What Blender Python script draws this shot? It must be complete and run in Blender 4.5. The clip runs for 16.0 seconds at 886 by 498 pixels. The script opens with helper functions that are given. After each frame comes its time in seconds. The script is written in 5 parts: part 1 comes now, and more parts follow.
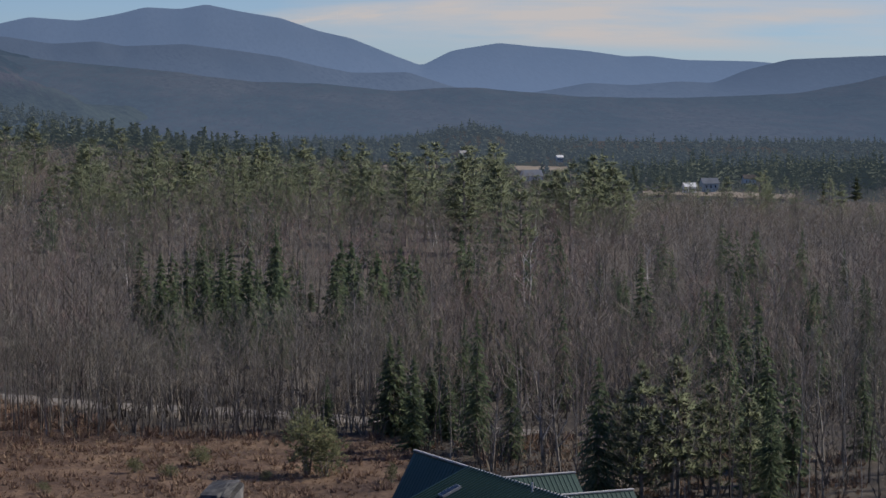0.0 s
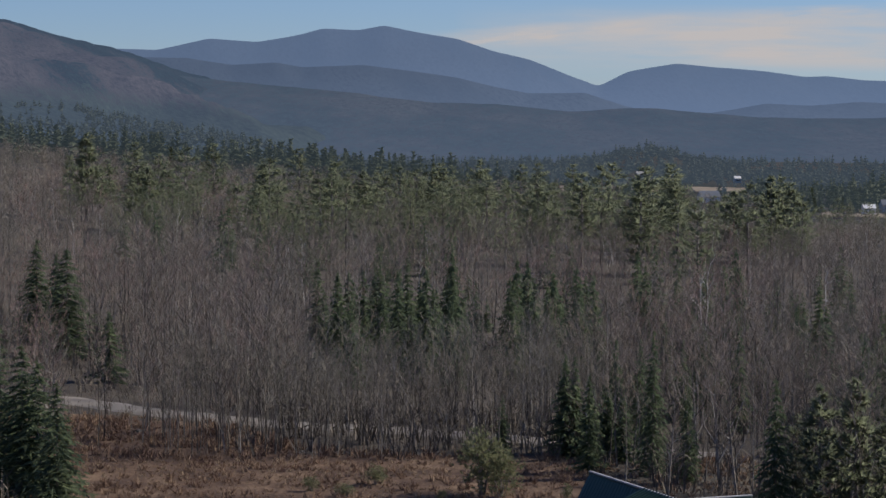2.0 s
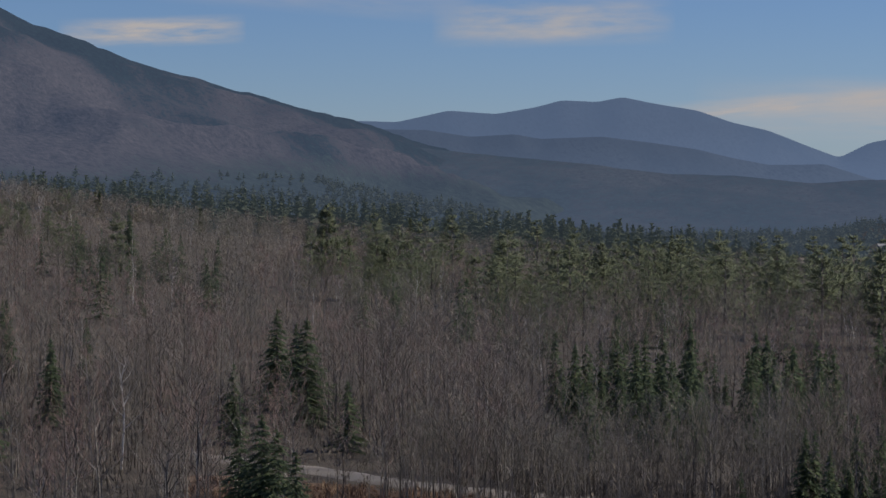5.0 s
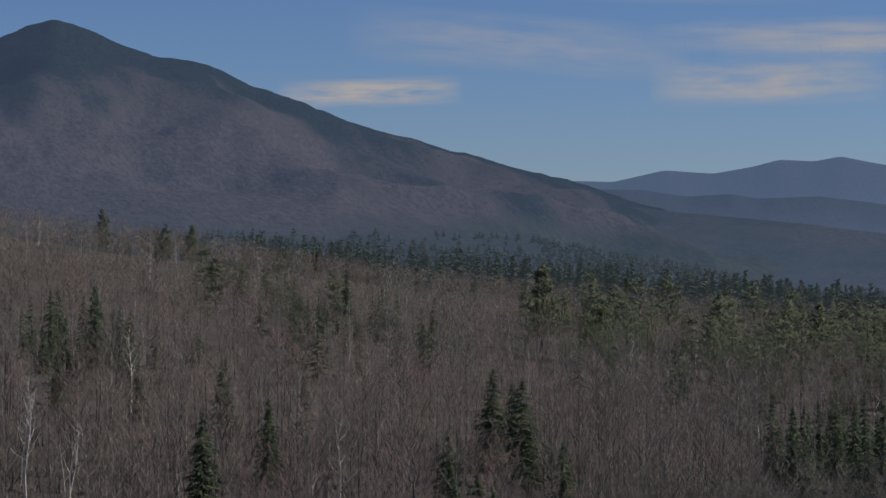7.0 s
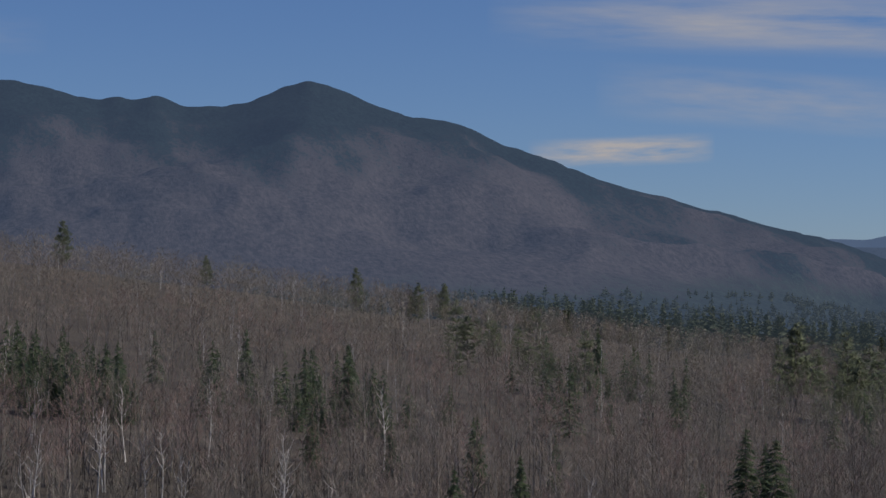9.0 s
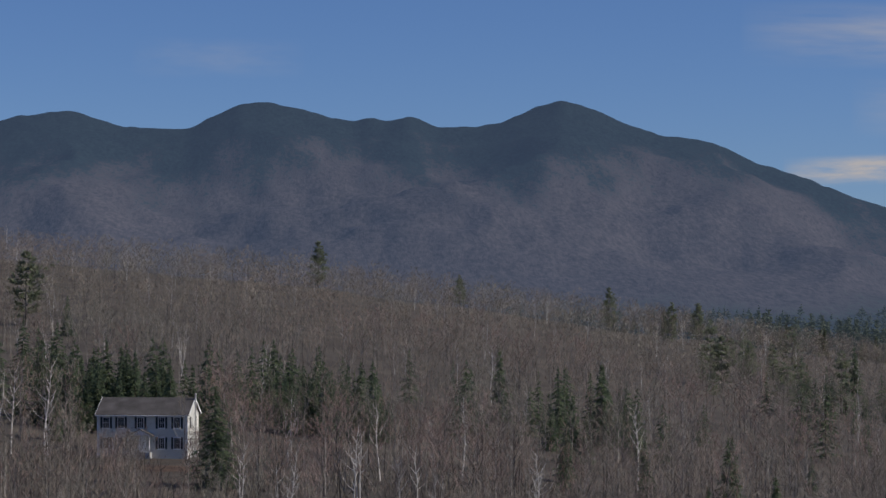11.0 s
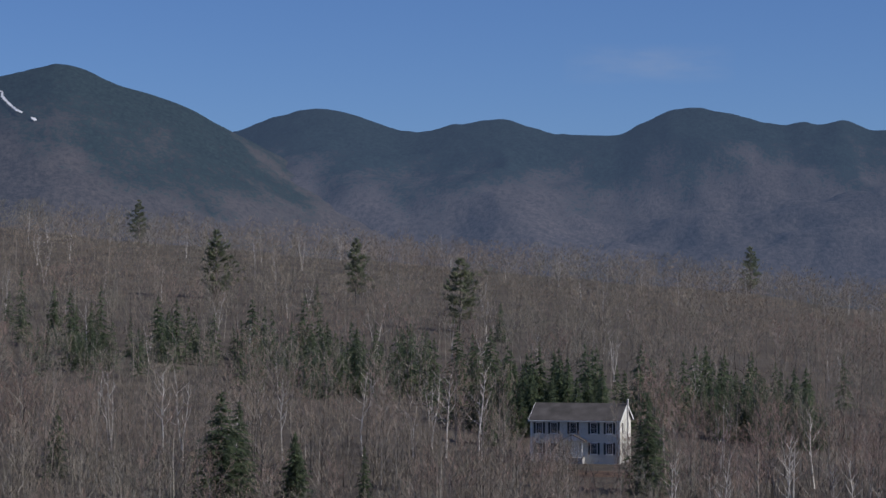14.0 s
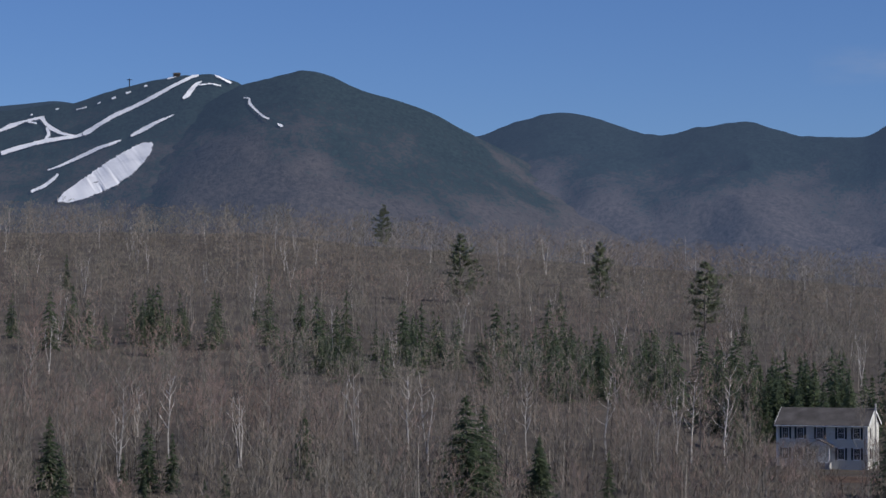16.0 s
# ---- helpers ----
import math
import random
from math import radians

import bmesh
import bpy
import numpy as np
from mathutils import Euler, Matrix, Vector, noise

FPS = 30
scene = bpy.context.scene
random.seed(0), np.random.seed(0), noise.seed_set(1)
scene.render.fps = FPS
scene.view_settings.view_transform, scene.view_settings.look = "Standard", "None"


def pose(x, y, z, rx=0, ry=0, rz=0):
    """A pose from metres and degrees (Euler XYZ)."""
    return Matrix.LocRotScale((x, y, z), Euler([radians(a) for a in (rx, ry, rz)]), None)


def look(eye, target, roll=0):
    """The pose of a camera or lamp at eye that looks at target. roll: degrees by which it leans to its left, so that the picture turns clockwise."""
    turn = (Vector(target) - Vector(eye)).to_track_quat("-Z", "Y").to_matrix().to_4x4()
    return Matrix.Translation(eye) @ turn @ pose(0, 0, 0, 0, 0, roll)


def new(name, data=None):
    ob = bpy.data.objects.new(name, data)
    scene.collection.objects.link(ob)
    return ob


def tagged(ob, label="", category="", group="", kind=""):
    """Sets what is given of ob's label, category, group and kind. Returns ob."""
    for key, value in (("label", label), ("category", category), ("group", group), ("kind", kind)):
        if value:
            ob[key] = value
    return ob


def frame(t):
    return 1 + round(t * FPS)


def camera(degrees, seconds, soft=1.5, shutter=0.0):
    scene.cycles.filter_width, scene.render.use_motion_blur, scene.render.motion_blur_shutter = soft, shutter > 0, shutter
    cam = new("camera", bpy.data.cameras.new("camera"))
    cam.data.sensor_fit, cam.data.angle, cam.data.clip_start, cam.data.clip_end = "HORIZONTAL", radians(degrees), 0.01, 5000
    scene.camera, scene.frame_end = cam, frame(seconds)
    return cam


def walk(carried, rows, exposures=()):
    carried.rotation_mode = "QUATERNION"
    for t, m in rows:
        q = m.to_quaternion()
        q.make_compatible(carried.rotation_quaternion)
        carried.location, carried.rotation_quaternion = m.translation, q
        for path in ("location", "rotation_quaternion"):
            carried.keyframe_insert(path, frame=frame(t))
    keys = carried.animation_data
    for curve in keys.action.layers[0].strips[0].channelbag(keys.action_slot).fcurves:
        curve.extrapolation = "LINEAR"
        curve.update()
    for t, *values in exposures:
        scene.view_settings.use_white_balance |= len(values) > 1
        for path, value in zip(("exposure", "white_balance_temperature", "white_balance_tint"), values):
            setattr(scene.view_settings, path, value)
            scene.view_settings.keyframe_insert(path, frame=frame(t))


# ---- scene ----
# Camera: one fixed spot 30 m above the field, turning slowly to the left
EYE = 30.0
cam = camera(20.21, 16.0, soft=1.5)
PATH = [
    (0.0, -20.306, -3.684), (0.5, -19.136, -3.538), (1.0, -18.114, -3.420), (1.5, -17.195, -3.315),
    (2.0, -16.241, -3.209), (2.5, -15.294, -3.108), (3.0, -14.290, -2.964), (3.2, -13.906, -2.860),
    (5.3, -10.105, -1.340), (5.5, -9.623, -1.197),
    (6.0, -8.352, -0.849), (6.5, -7.037, -0.508), (7.0, -5.794, -0.180), (7.5, -4.520, 0.160),
    (8.0, -3.195, 0.482), (8.5, -1.669, 0.827), (9.0, 0.000, 1.172), (9.2, 0.628, 1.289),
    (11.3, 6.815, 1.655), (11.5, 7.515, 1.659),
    (12.0, 9.268, 1.682), (12.5, 11.079, 1.709), (13.0, 12.767, 1.736), (13.5, 14.262, 1.750),
    (14.0, 15.747, 1.762), (14.5, 17.219, 1.793), (15.0, 18.629, 1.811), (15.5, 20.041, 1.829),
    (16.0, 21.361, 1.852)]
walk(cam, [(t, pose(0, 0, EYE, 90 + p, 0, y)) for t, y, p in PATH],
     exposures=[(0.0, 0.24, 6800, 10), (3.0, 0.13, 6800, 10), (7.0, -0.23, 6750, 10), (9.0, -0.21, 6650, 10), (12.5, -0.03, 6500, 10), (16.0, 0.0, 6350, 10)])

# ---- light ----
SUN_BEARING, SUN_HEIGHT = -90.0, 33.0
world = bpy.data.worlds.new("world")
scene.world = world
world.use_nodes = True
wn = world.node_tree.nodes
sky = wn.new("ShaderNodeTexSky")
sky.sky_type, sky.sun_disc = "NISHITA", False
sky.sun_elevation, sky.sun_rotation = radians(SUN_HEIGHT), radians(-SUN_BEARING)
sky.altitude, sky.air_density, sky.dust_density, sky.ozone_density = 1800, 1.0, 0.4, 6.0
tint = wn.new("ShaderNodeMix")
tint.data_type, tint.blend_type = "RGBA", "MULTIPLY"
tint.inputs[0].default_value, tint.inputs[7].default_value = 1.0, (0.865, 0.945, 1.2, 1)
world.node_tree.links.new(sky.outputs[0], tint.inputs[6])
world.node_tree.links.new(tint.outputs[2], wn["Background"].inputs[0])
wn["Background"].inputs[1].default_value = 0.068
sun_data = bpy.data.lights.new("sun", "SUN")
sun_data.energy, sun_data.angle, sun_data.color = 4.1, radians(0.6), (1.0, 0.94, 0.87)
sun = new("sun", sun_data)
SUN_WAY = Vector((-math.sin(radians(SUN_BEARING)) * math.cos(radians(SUN_HEIGHT)),
                  math.cos(radians(SUN_BEARING)) * math.cos(radians(SUN_HEIGHT)), math.sin(radians(SUN_HEIGHT))))
sun.matrix_world = look(SUN_WAY * 400, (0, 0, 0))


# ---- materials ----
def surface(name, colours, scale, rough=0.9, fine=None, bump=0.0, island=0.0, random_ob=0.0, metal=0.0, haze_glow=None,
            stretch=(1, 1, 1), bump_distance=0.05):
    """Noise at two scales through a colour ramp, optional relief, per-piece variation and, for the far valley, haze
    painted as faint emission.
    """
    m = bpy.data.materials.new(name)
    m.use_nodes = True
    n, l = m.node_tree.nodes, m.node_tree.links
    p = n["Principled BSDF"]
    p.inputs["Roughness"].default_value = rough
    p.inputs["Metallic"].default_value = metal
    p.inputs["Specular IOR Level"].default_value = 0.25
    tc, mp = n.new("ShaderNodeTexCoord"), n.new("ShaderNodeMapping")
    mp.inputs["Scale"].default_value = stretch
    l.new(tc.outputs["Object"], mp.inputs["Vector"])
    a = n.new("ShaderNodeTexNoise")
    a.inputs["Scale"].default_value, a.inputs["Detail"].default_value = scale, 6
    l.new(mp.outputs[0], a.inputs["Vector"])
    b = n.new("ShaderNodeTexNoise")
    b.inputs["Scale"].default_value, b.inputs["Detail"].default_value = fine or scale * 9, 4
    l.new(mp.outputs[0], b.inputs["Vector"])
    mix = n.new("ShaderNodeMath")
    mix.operation = "MULTIPLY_ADD"
    mix.inputs[1].default_value, mix.inputs[2].default_value = 0.45, -0.22
    l.new(b.outputs[0], mix.inputs[0])
    add = n.new("ShaderNodeMath")
    l.new(a.outputs[0], add.inputs[0])
    l.new(mix.outputs[0], add.inputs[1])
    last = add.outputs[0]
    if island or random_ob:
        src = n.new("ShaderNodeNewGeometry").outputs["Random Per Island"] if island else n.new("ShaderNodeObjectInfo").outputs["Random"]
        k = n.new("ShaderNodeMath")
        k.operation = "MULTIPLY_ADD"
        k.inputs[1].default_value, k.inputs[2].default_value = island or random_ob, -(island or random_ob) / 2
        l.new(src, k.inputs[0])
        s = n.new("ShaderNodeMath")
        l.new(last, s.inputs[0])
        l.new(k.outputs[0], s.inputs[1])
        last = s.outputs[0]
    ramp = n.new("ShaderNodeValToRGB")
    el = ramp.color_ramp.elements
    while len(el) < len(colours):
        el.new(0.5)
    for i, c in enumerate(colours):
        el[i].position = 0.28 + 0.44 * i / max(1, len(colours) - 1)
        el[i].color = (*c, 1)
    l.new(last, ramp.inputs[0])
    l.new(ramp.outputs[0], p.inputs["Base Color"])
    if bump:
        bp = n.new("ShaderNodeBump")
        bp.inputs["Strength"].default_value, bp.inputs["Distance"].default_value = bump, bump_distance
        l.new(b.outputs[0], bp.inputs["Height"])
        l.new(bp.outputs[0], p.inputs["Normal"])
    if haze_glow:
        p.inputs["Emission Color"].default_value = (*haze_glow[:3], 1)
        p.inputs["Emission Strength"].default_value = haze_glow[3]
    return m


M_GROUND = surface("leaf_litter", [(0.05, 0.043, 0.035), (0.085, 0.072, 0.058), (0.125, 0.106, 0.084)], 0.15, fine=2.5, bump=0.6, bump_distance=0.3)
M_FIELD = surface("dry_field", [(0.062, 0.039, 0.028), (0.112, 0.07, 0.047), (0.21, 0.142, 0.092)], 0.2, fine=1.8, bump=0.9, bump_distance=0.3)
M_ROAD = surface("gravel", [(0.17, 0.152, 0.132), (0.23, 0.208, 0.182), (0.30, 0.274, 0.242)], 0.3, fine=6, bump=0.4)
M_BARK = surface("grey_bark", [(0.075, 0.066, 0.056), (0.155, 0.138, 0.118), (0.33, 0.305, 0.268)], 1.5, island=0.6, bump=0.3)


def twig_mat(name, grey, red, lean=0.0):
    """Fine twigs: grey-brown with drifts of reddish buds, lighter and darker from tree to tree."""
    m = bpy.data.materials.new(name)
    m.use_nodes = True
    n, l = m.node_tree.nodes, m.node_tree.links
    p = n["Principled BSDF"]
    p.inputs["Roughness"].default_value, p.inputs["Specular IOR Level"].default_value = 0.8, 0.2
    geo = n.new("ShaderNodeNewGeometry")

    def field(scale, detail, lo, hi, a, b):
        t, r = n.new("ShaderNodeTexNoise"), n.new("ShaderNodeMapRange")
        t.inputs["Scale"].default_value, t.inputs["Detail"].default_value = scale, detail
        l.new(geo.outputs["Position"], t.inputs["Vector"])
        for i, q in enumerate((lo, hi, a, b)):
            r.inputs[i + 1].default_value = q
        l.new(t.outputs[0], r.inputs[0])
        return r.outputs[0]
    mix = n.new("ShaderNodeMix")
    mix.data_type = "RGBA"
    mix.inputs[6].default_value, mix.inputs[7].default_value = (*grey, 1), (*red, 1)
    l.new(field(0.022, 3, 0.42 - lean, 0.6 - lean, 0, 1), mix.inputs[0])
    pieces = n.new("ShaderNodeMapRange")
    pieces.inputs[3].default_value, pieces.inputs[4].default_value = 0.85, 1.15
    l.new(geo.outputs["Random Per Island"], pieces.inputs[0])
    k = n.new("ShaderNodeMath")
    k.operation = "MULTIPLY"
    l.new(field(0.12, 2, 0.32, 0.68, 0.62, 1.4), k.inputs[0])
    l.new(pieces.outputs[0], k.inputs[1])
    tone = n.new("ShaderNodeMix")
    tone.data_type, tone.blend_type = "RGBA", "MULTIPLY"
    tone.inputs[0].default_value = 1.0
    l.new(mix.outputs[2], tone.inputs[6])
    l.new(k.outputs[0], tone.inputs[7])
    l.new(tone.outputs[2], p.inputs["Base Color"])
    return m


M_TWIG = twig_mat("bare_twigs", (0.226, 0.211, 0.171), (0.254, 0.206, 0.168))
M_TWIG_RED = twig_mat("red_twigs", (0.24, 0.198, 0.167), (0.285, 0.205, 0.172), 0.06)
M_TWIG_FAR = twig_mat("far_twigs", (0.238, 0.216, 0.172), (0.262, 0.212, 0.17))
M_BIRCH = surface("birch_bark", [(0.30, 0.27, 0.245), (0.58, 0.55, 0.51), (0.74, 0.71, 0.67)], 2.5, fine=14, bump=0.2)
def leafy(m, share):
    """Lets part of the light through needles, leaves and sprays of fine twigs."""
    n, l = m.node_tree.nodes, m.node_tree.links
    p = n["Principled BSDF"]
    src = p.inputs["Base Color"].links[0].from_socket
    tr, mix = n.new("ShaderNodeBsdfTranslucent"), n.new("ShaderNodeMixShader")
    l.new(src, tr.inputs[0])
    mix.inputs[0].default_value = share
    l.new(p.outputs[0], mix.inputs[1])
    l.new(tr.outputs[0], mix.inputs[2])
    l.new(mix.outputs[0], n["Material Output"].inputs[0])
    return m


M_SPRUCE = surface("spruce_needles", [(0.088, 0.12, 0.078), (0.13, 0.168, 0.1), (0.178, 0.214, 0.125)], 0.35, fine=4, island=0.4)
M_PINE = surface("pine_needles", [(0.16, 0.188, 0.122), (0.21, 0.236, 0.152), (0.27, 0.288, 0.188)], 0.06, fine=1.2, island=0.25)

leafy(M_SPRUCE, 0.7)
leafy(M_PINE, 0.85)
leafy(M_TWIG, 0.1)
leafy(M_TWIG_RED, 0.1)
leafy(M_TWIG_FAR, 0.2)


# ---- land ----
def bearing(x, y):
    return np.degrees(np.arctan2(-np.asarray(x, float), np.asarray(y, float)))


def polar(b, r):
    return -math.sin(radians(b)) * r, math.cos(radians(b)) * r


def ease(v, a, b):
    u = np.clip((v - a) / (b - a), 0, 1)
    return u * u * (3 - 2 * u)


def ripple(x, y, size, seed=0.0):
    """Cheap smooth waves in two directions."""
    k = 2 * math.pi / size
    return (np.sin(x * k + seed) * np.cos(y * k * 0.83 + 1.7 * seed) + 0.6 * np.sin((x * 0.62 + y * 0.79) * k * 1.9 + 3.1 * seed)
            + 0.35 * np.sin((x * -0.81 + y * 0.55) * k * 4.3 + 5.0 * seed)) / 1.95


def lattice(x, y, size, seed):
    """Smooth value noise, 0 to 1."""
    u, v = x / size + seed * 17.3, y / size - seed * 9.1
    i, j = np.floor(u).astype(np.int64), np.floor(v).astype(np.int64)
    fu, fv = u - i, v - j
    fu, fv = fu * fu * (3 - 2 * fu), fv * fv * (3 - 2 * fv)

    def dot(a, b):
        h = (a * 374761393 + b * 668265263 + int(seed * 1000) * 69069) & 0x7FFFFFFF
        h = ((h ^ (h >> 13)) * 1274126177) & 0x7FFFFFFF
        return ((h ^ (h >> 16)) & 0xFFFF) / 65535.0
    return (dot(i, j) * (1 - fu) + dot(i + 1, j) * fu) * (1 - fv) + (dot(i, j + 1) * (1 - fu) + dot(i + 1, j + 1) * fu) * fv


def rough_land(x, y, size, seed, octaves=4):
    total, amp, norm = 0.0, 1.0, 0.0
    for k in range(octaves):
        total = total + amp * lattice(x, y, size / 2 ** k, seed + k)
        norm += amp
        amp *= 0.5
    return total / norm


B_KEYS = [-60, -31, -25, -20, -15, -10, -5, 0, 5, 10, 16, 21, 26, 32, 60]
Z_NEAR = [-6, -5, -4, -3, -1, 0, 2, 4.5, 8, 11, 12, 12, 12, 12, 10]
Z_FAR = [-14, -15, -13, -9, -5, 2, 10, 22, 33, 42, 49, 55, 61, 61, 50]
Z_VALLEY = [-22, -22, -22, -22, -22, -22, -18, -14, -10, -8, -5, 0, 0, 0, 0]


def ground(x, y):
    x, y = np.asarray(x, float), np.asarray(y, float)
    r, b = np.hypot(x, y), bearing(x, y)
    b = np.where(np.abs(b) > 60, np.sign(b) * 60, b)
    near, far, val = np.interp(b, B_KEYS, Z_NEAR), np.interp(b, B_KEYS, Z_FAR), np.interp(b, B_KEYS, Z_VALLEY)
    z = near * ease(r, 190, 330) + (far - near) * np.clip((r - 330) / 470, 0, 1) ** 1.15
    brink = np.interp(b, [-20, -16, -2, 2], [800, 1080, 1080, 800])
    z = z + (val - far) * ease(r, brink, 1500)
    z = z - 1.4 * np.exp(-((x - polar(12.55, 351)[0]) ** 2 + (y - polar(12.55, 351)[1]) ** 2) / 24.0 ** 2)
    z = z + 17 * np.exp(-((b + 20.9) / 1.3) ** 2 - ((r - 2050) / 140) ** 2)
    z = z + ripple(x, y, 90.0, 1.0) * 0.8 * ease(r, 250, 500) + ripple(x, y, 23.0, 2.0) * 0.12
    return z


def ground_at(x, y):
    return float(ground(x, y))


def mesh_from(name, verts, faces, mats, smooth=False, index=None):
    me = bpy.data.meshes.new(name)
    verts, faces = np.asarray(verts, np.float32), np.asarray(faces, np.int32)
    k = faces.shape[1]
    me.vertices.add(len(verts))
    me.vertices.foreach_set("co", verts.ravel())
    me.loops.add(faces.size)
    me.loops.foreach_set("vertex_index", faces.ravel())
    me.polygons.add(len(faces))
    me.polygons.foreach_set("loop_start", np.arange(0, faces.size, k, dtype=np.int32))
    if index is not None:
        me.polygons.foreach_set("material_index", np.asarray(index, np.int32))
    me.polygons.foreach_set("use_smooth", np.full(len(faces), smooth))
    for m in mats:
        me.materials.append(m)
    me.update(calc_edges=True)
    return me


def grid_faces(nu, nv, wrap=False):
    i, j = np.meshgrid(np.arange(nu - (0 if wrap else 1)), np.arange(nv - 1), indexing="ij")
    a = i * nv + j
    b = ((i + 1) % nu) * nv + j
    return np.stack([a, b, b + 1, a + 1], -1).reshape(-1, 4)


def hill_mat(name, dark, brown, haze_glow, scale=0.004, split=None, soft=60.0, belt=None, bump=0.25, fog=None, turn=0.0, grain=45.0):
    """Distant woods: evergreen above a height, bare woods below, broken by noise; a distant backdrop whose haze is
    painted in as faint blue emission.
    """
    m = bpy.data.materials.new(name)
    m.use_nodes = True
    n, l = m.node_tree.nodes, m.node_tree.links
    p = n["Principled BSDF"]
    p.inputs["Roughness"].default_value, p.inputs["Specular IOR Level"].default_value = 1.0, 0.0
    tc, mp = n.new("ShaderNodeTexCoord"), n.new("ShaderNodeMapping")
    # noise is stretched away from the camera to offset foreshortening in its view
    mp.vector_type = "TEXTURE"
    mp.inputs["Rotation"].default_value, mp.inputs["Scale"].default_value = (0, 0, radians(turn)), (1, 4.5, 1.2)
    l.new(tc.outputs["Object"], mp.inputs["Vector"])
    a, b, c = (n.new("ShaderNodeTexNoise") for _ in range(3))
    for t, s, d in ((a, scale, 5), (b, scale * 6, 6), (c, scale * grain, 4)):
        t.inputs["Scale"].default_value, t.inputs["Detail"].default_value = s, d
        l.new(mp.outputs[0], t.inputs["Vector"])
    c.inputs["Roughness"].default_value = 0.75

    def op(kind, x, y, z=None):
        o = n.new("ShaderNodeMath")
        o.operation = kind
        for i, q in enumerate((x, y, z)):
            if q is None:
                continue
            if hasattr(q, "links"):
                l.new(q, o.inputs[i])
            else:
                o.inputs[i].default_value = q
        return o.outputs[0]
    noise_sum = op("ADD", op("MULTIPLY", op("SUBTRACT", a.outputs[0], 0.5), 4.5), op("MULTIPLY", op("SUBTRACT", b.outputs[0], 0.5), 3.0))
    noise_sum = op("ADD", noise_sum, op("MULTIPLY", op("SUBTRACT", c.outputs[0], 0.5), 6.0))
    if split is not None:
        sep = n.new("ShaderNodeSeparateXYZ")
        l.new(tc.outputs["Object"], sep.inputs[0])
        east = op("MULTIPLY", op("MAXIMUM", sep.outputs[0], 0.0), 0.3)
        h = op("DIVIDE", op("SUBTRACT", op("ADD", sep.outputs[2], east), split), soft)
        if belt is not None:
            low = op("ADD", op("DIVIDE", op("SUBTRACT", belt, sep.outputs[2]), 20.0), op("MULTIPLY", noise_sum, 0.6))
        # evergreens run down the ravines, bare woods up the spurs
        fall, gully = n.new("ShaderNodeMapping"), n.new("ShaderNodeTexNoise")
        fall.vector_type = "TEXTURE"
        fall.inputs["Rotation"].default_value, fall.inputs["Scale"].default_value = (0, 0, radians(turn)), (1, 9, 3)
        l.new(tc.outputs["Object"], fall.inputs["Vector"])
        gully.inputs["Scale"].default_value, gully.inputs["Detail"].default_value = 0.011, 4
        l.new(fall.outputs[0], gully.inputs["Vector"])
        noise_sum = op("ADD", noise_sum, op("MULTIPLY", op("SUBTRACT", gully.outputs[0], 0.5), 5.0))
        noise_sum = op("ADD", h, noise_sum)
    f = n.new("ShaderNodeMapRange")
    f.inputs[1].default_value, f.inputs[2].default_value = -0.5, 0.5
    l.new(noise_sum, f.inputs[0])
    mixc = n.new("ShaderNodeMix")
    mixc.data_type = "RGBA"
    l.new(f.outputs[0], mixc.inputs[0])
    mixc.inputs[6].default_value, mixc.inputs[7].default_value = (*brown, 1), (*dark, 1)
    woods = mixc.outputs[2]
    if belt is not None:
        # mixed evergreens on the flat land at the foot
        foot, share = n.new("ShaderNodeMix"), n.new("ShaderNodeMapRange")
        foot.data_type = "RGBA"
        share.inputs[1].default_value, share.inputs[2].default_value = -0.5, 0.5
        l.new(low, share.inputs[0])
        l.new(share.outputs[0], foot.inputs[0])
        l.new(woods, foot.inputs[6])
        foot.inputs[7].default_value = (0.028, 0.036, 0.029, 1)
        woods = foot.outputs[2]
    tone = n.new("ShaderNodeMix")
    tone.data_type, tone.blend_type = "RGBA", "MULTIPLY"
    tone.inputs[0].default_value = 1.0
    shade = n.new("ShaderNodeMapRange")
    shade.inputs[1].default_value, shade.inputs[2].default_value = 0.35, 0.65
    shade.inputs[3].default_value, shade.inputs[4].default_value = 0.6, 1.4
    l.new(c.outputs[0], shade.inputs[0])
    l.new(woods, tone.inputs[6])
    l.new(shade.outputs[0], tone.inputs[7])
    l.new(tone.outputs[2], p.inputs["Base Color"])
    bp = n.new("ShaderNodeBump")
    bp.inputs["Strength"].default_value, bp.inputs["Distance"].default_value = bump, 7.0
    l.new(c.outputs[0], bp.inputs["Height"])
    l.new(bp.outputs[0], p.inputs["Normal"])
    p.inputs["Emission Color"].default_value = (*haze_glow[:3], 1)
    p.inputs["Emission Strength"].default_value = haze_glow[3]
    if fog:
        # thicker haze over low ground, painted as stronger emission
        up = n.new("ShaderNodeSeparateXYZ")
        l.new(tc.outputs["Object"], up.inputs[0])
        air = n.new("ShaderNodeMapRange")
        for i, q in enumerate((-20.0, fog[0], haze_glow[3] * fog[1], haze_glow[3])):
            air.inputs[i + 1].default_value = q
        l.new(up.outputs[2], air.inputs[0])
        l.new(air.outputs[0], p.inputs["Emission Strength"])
    return m


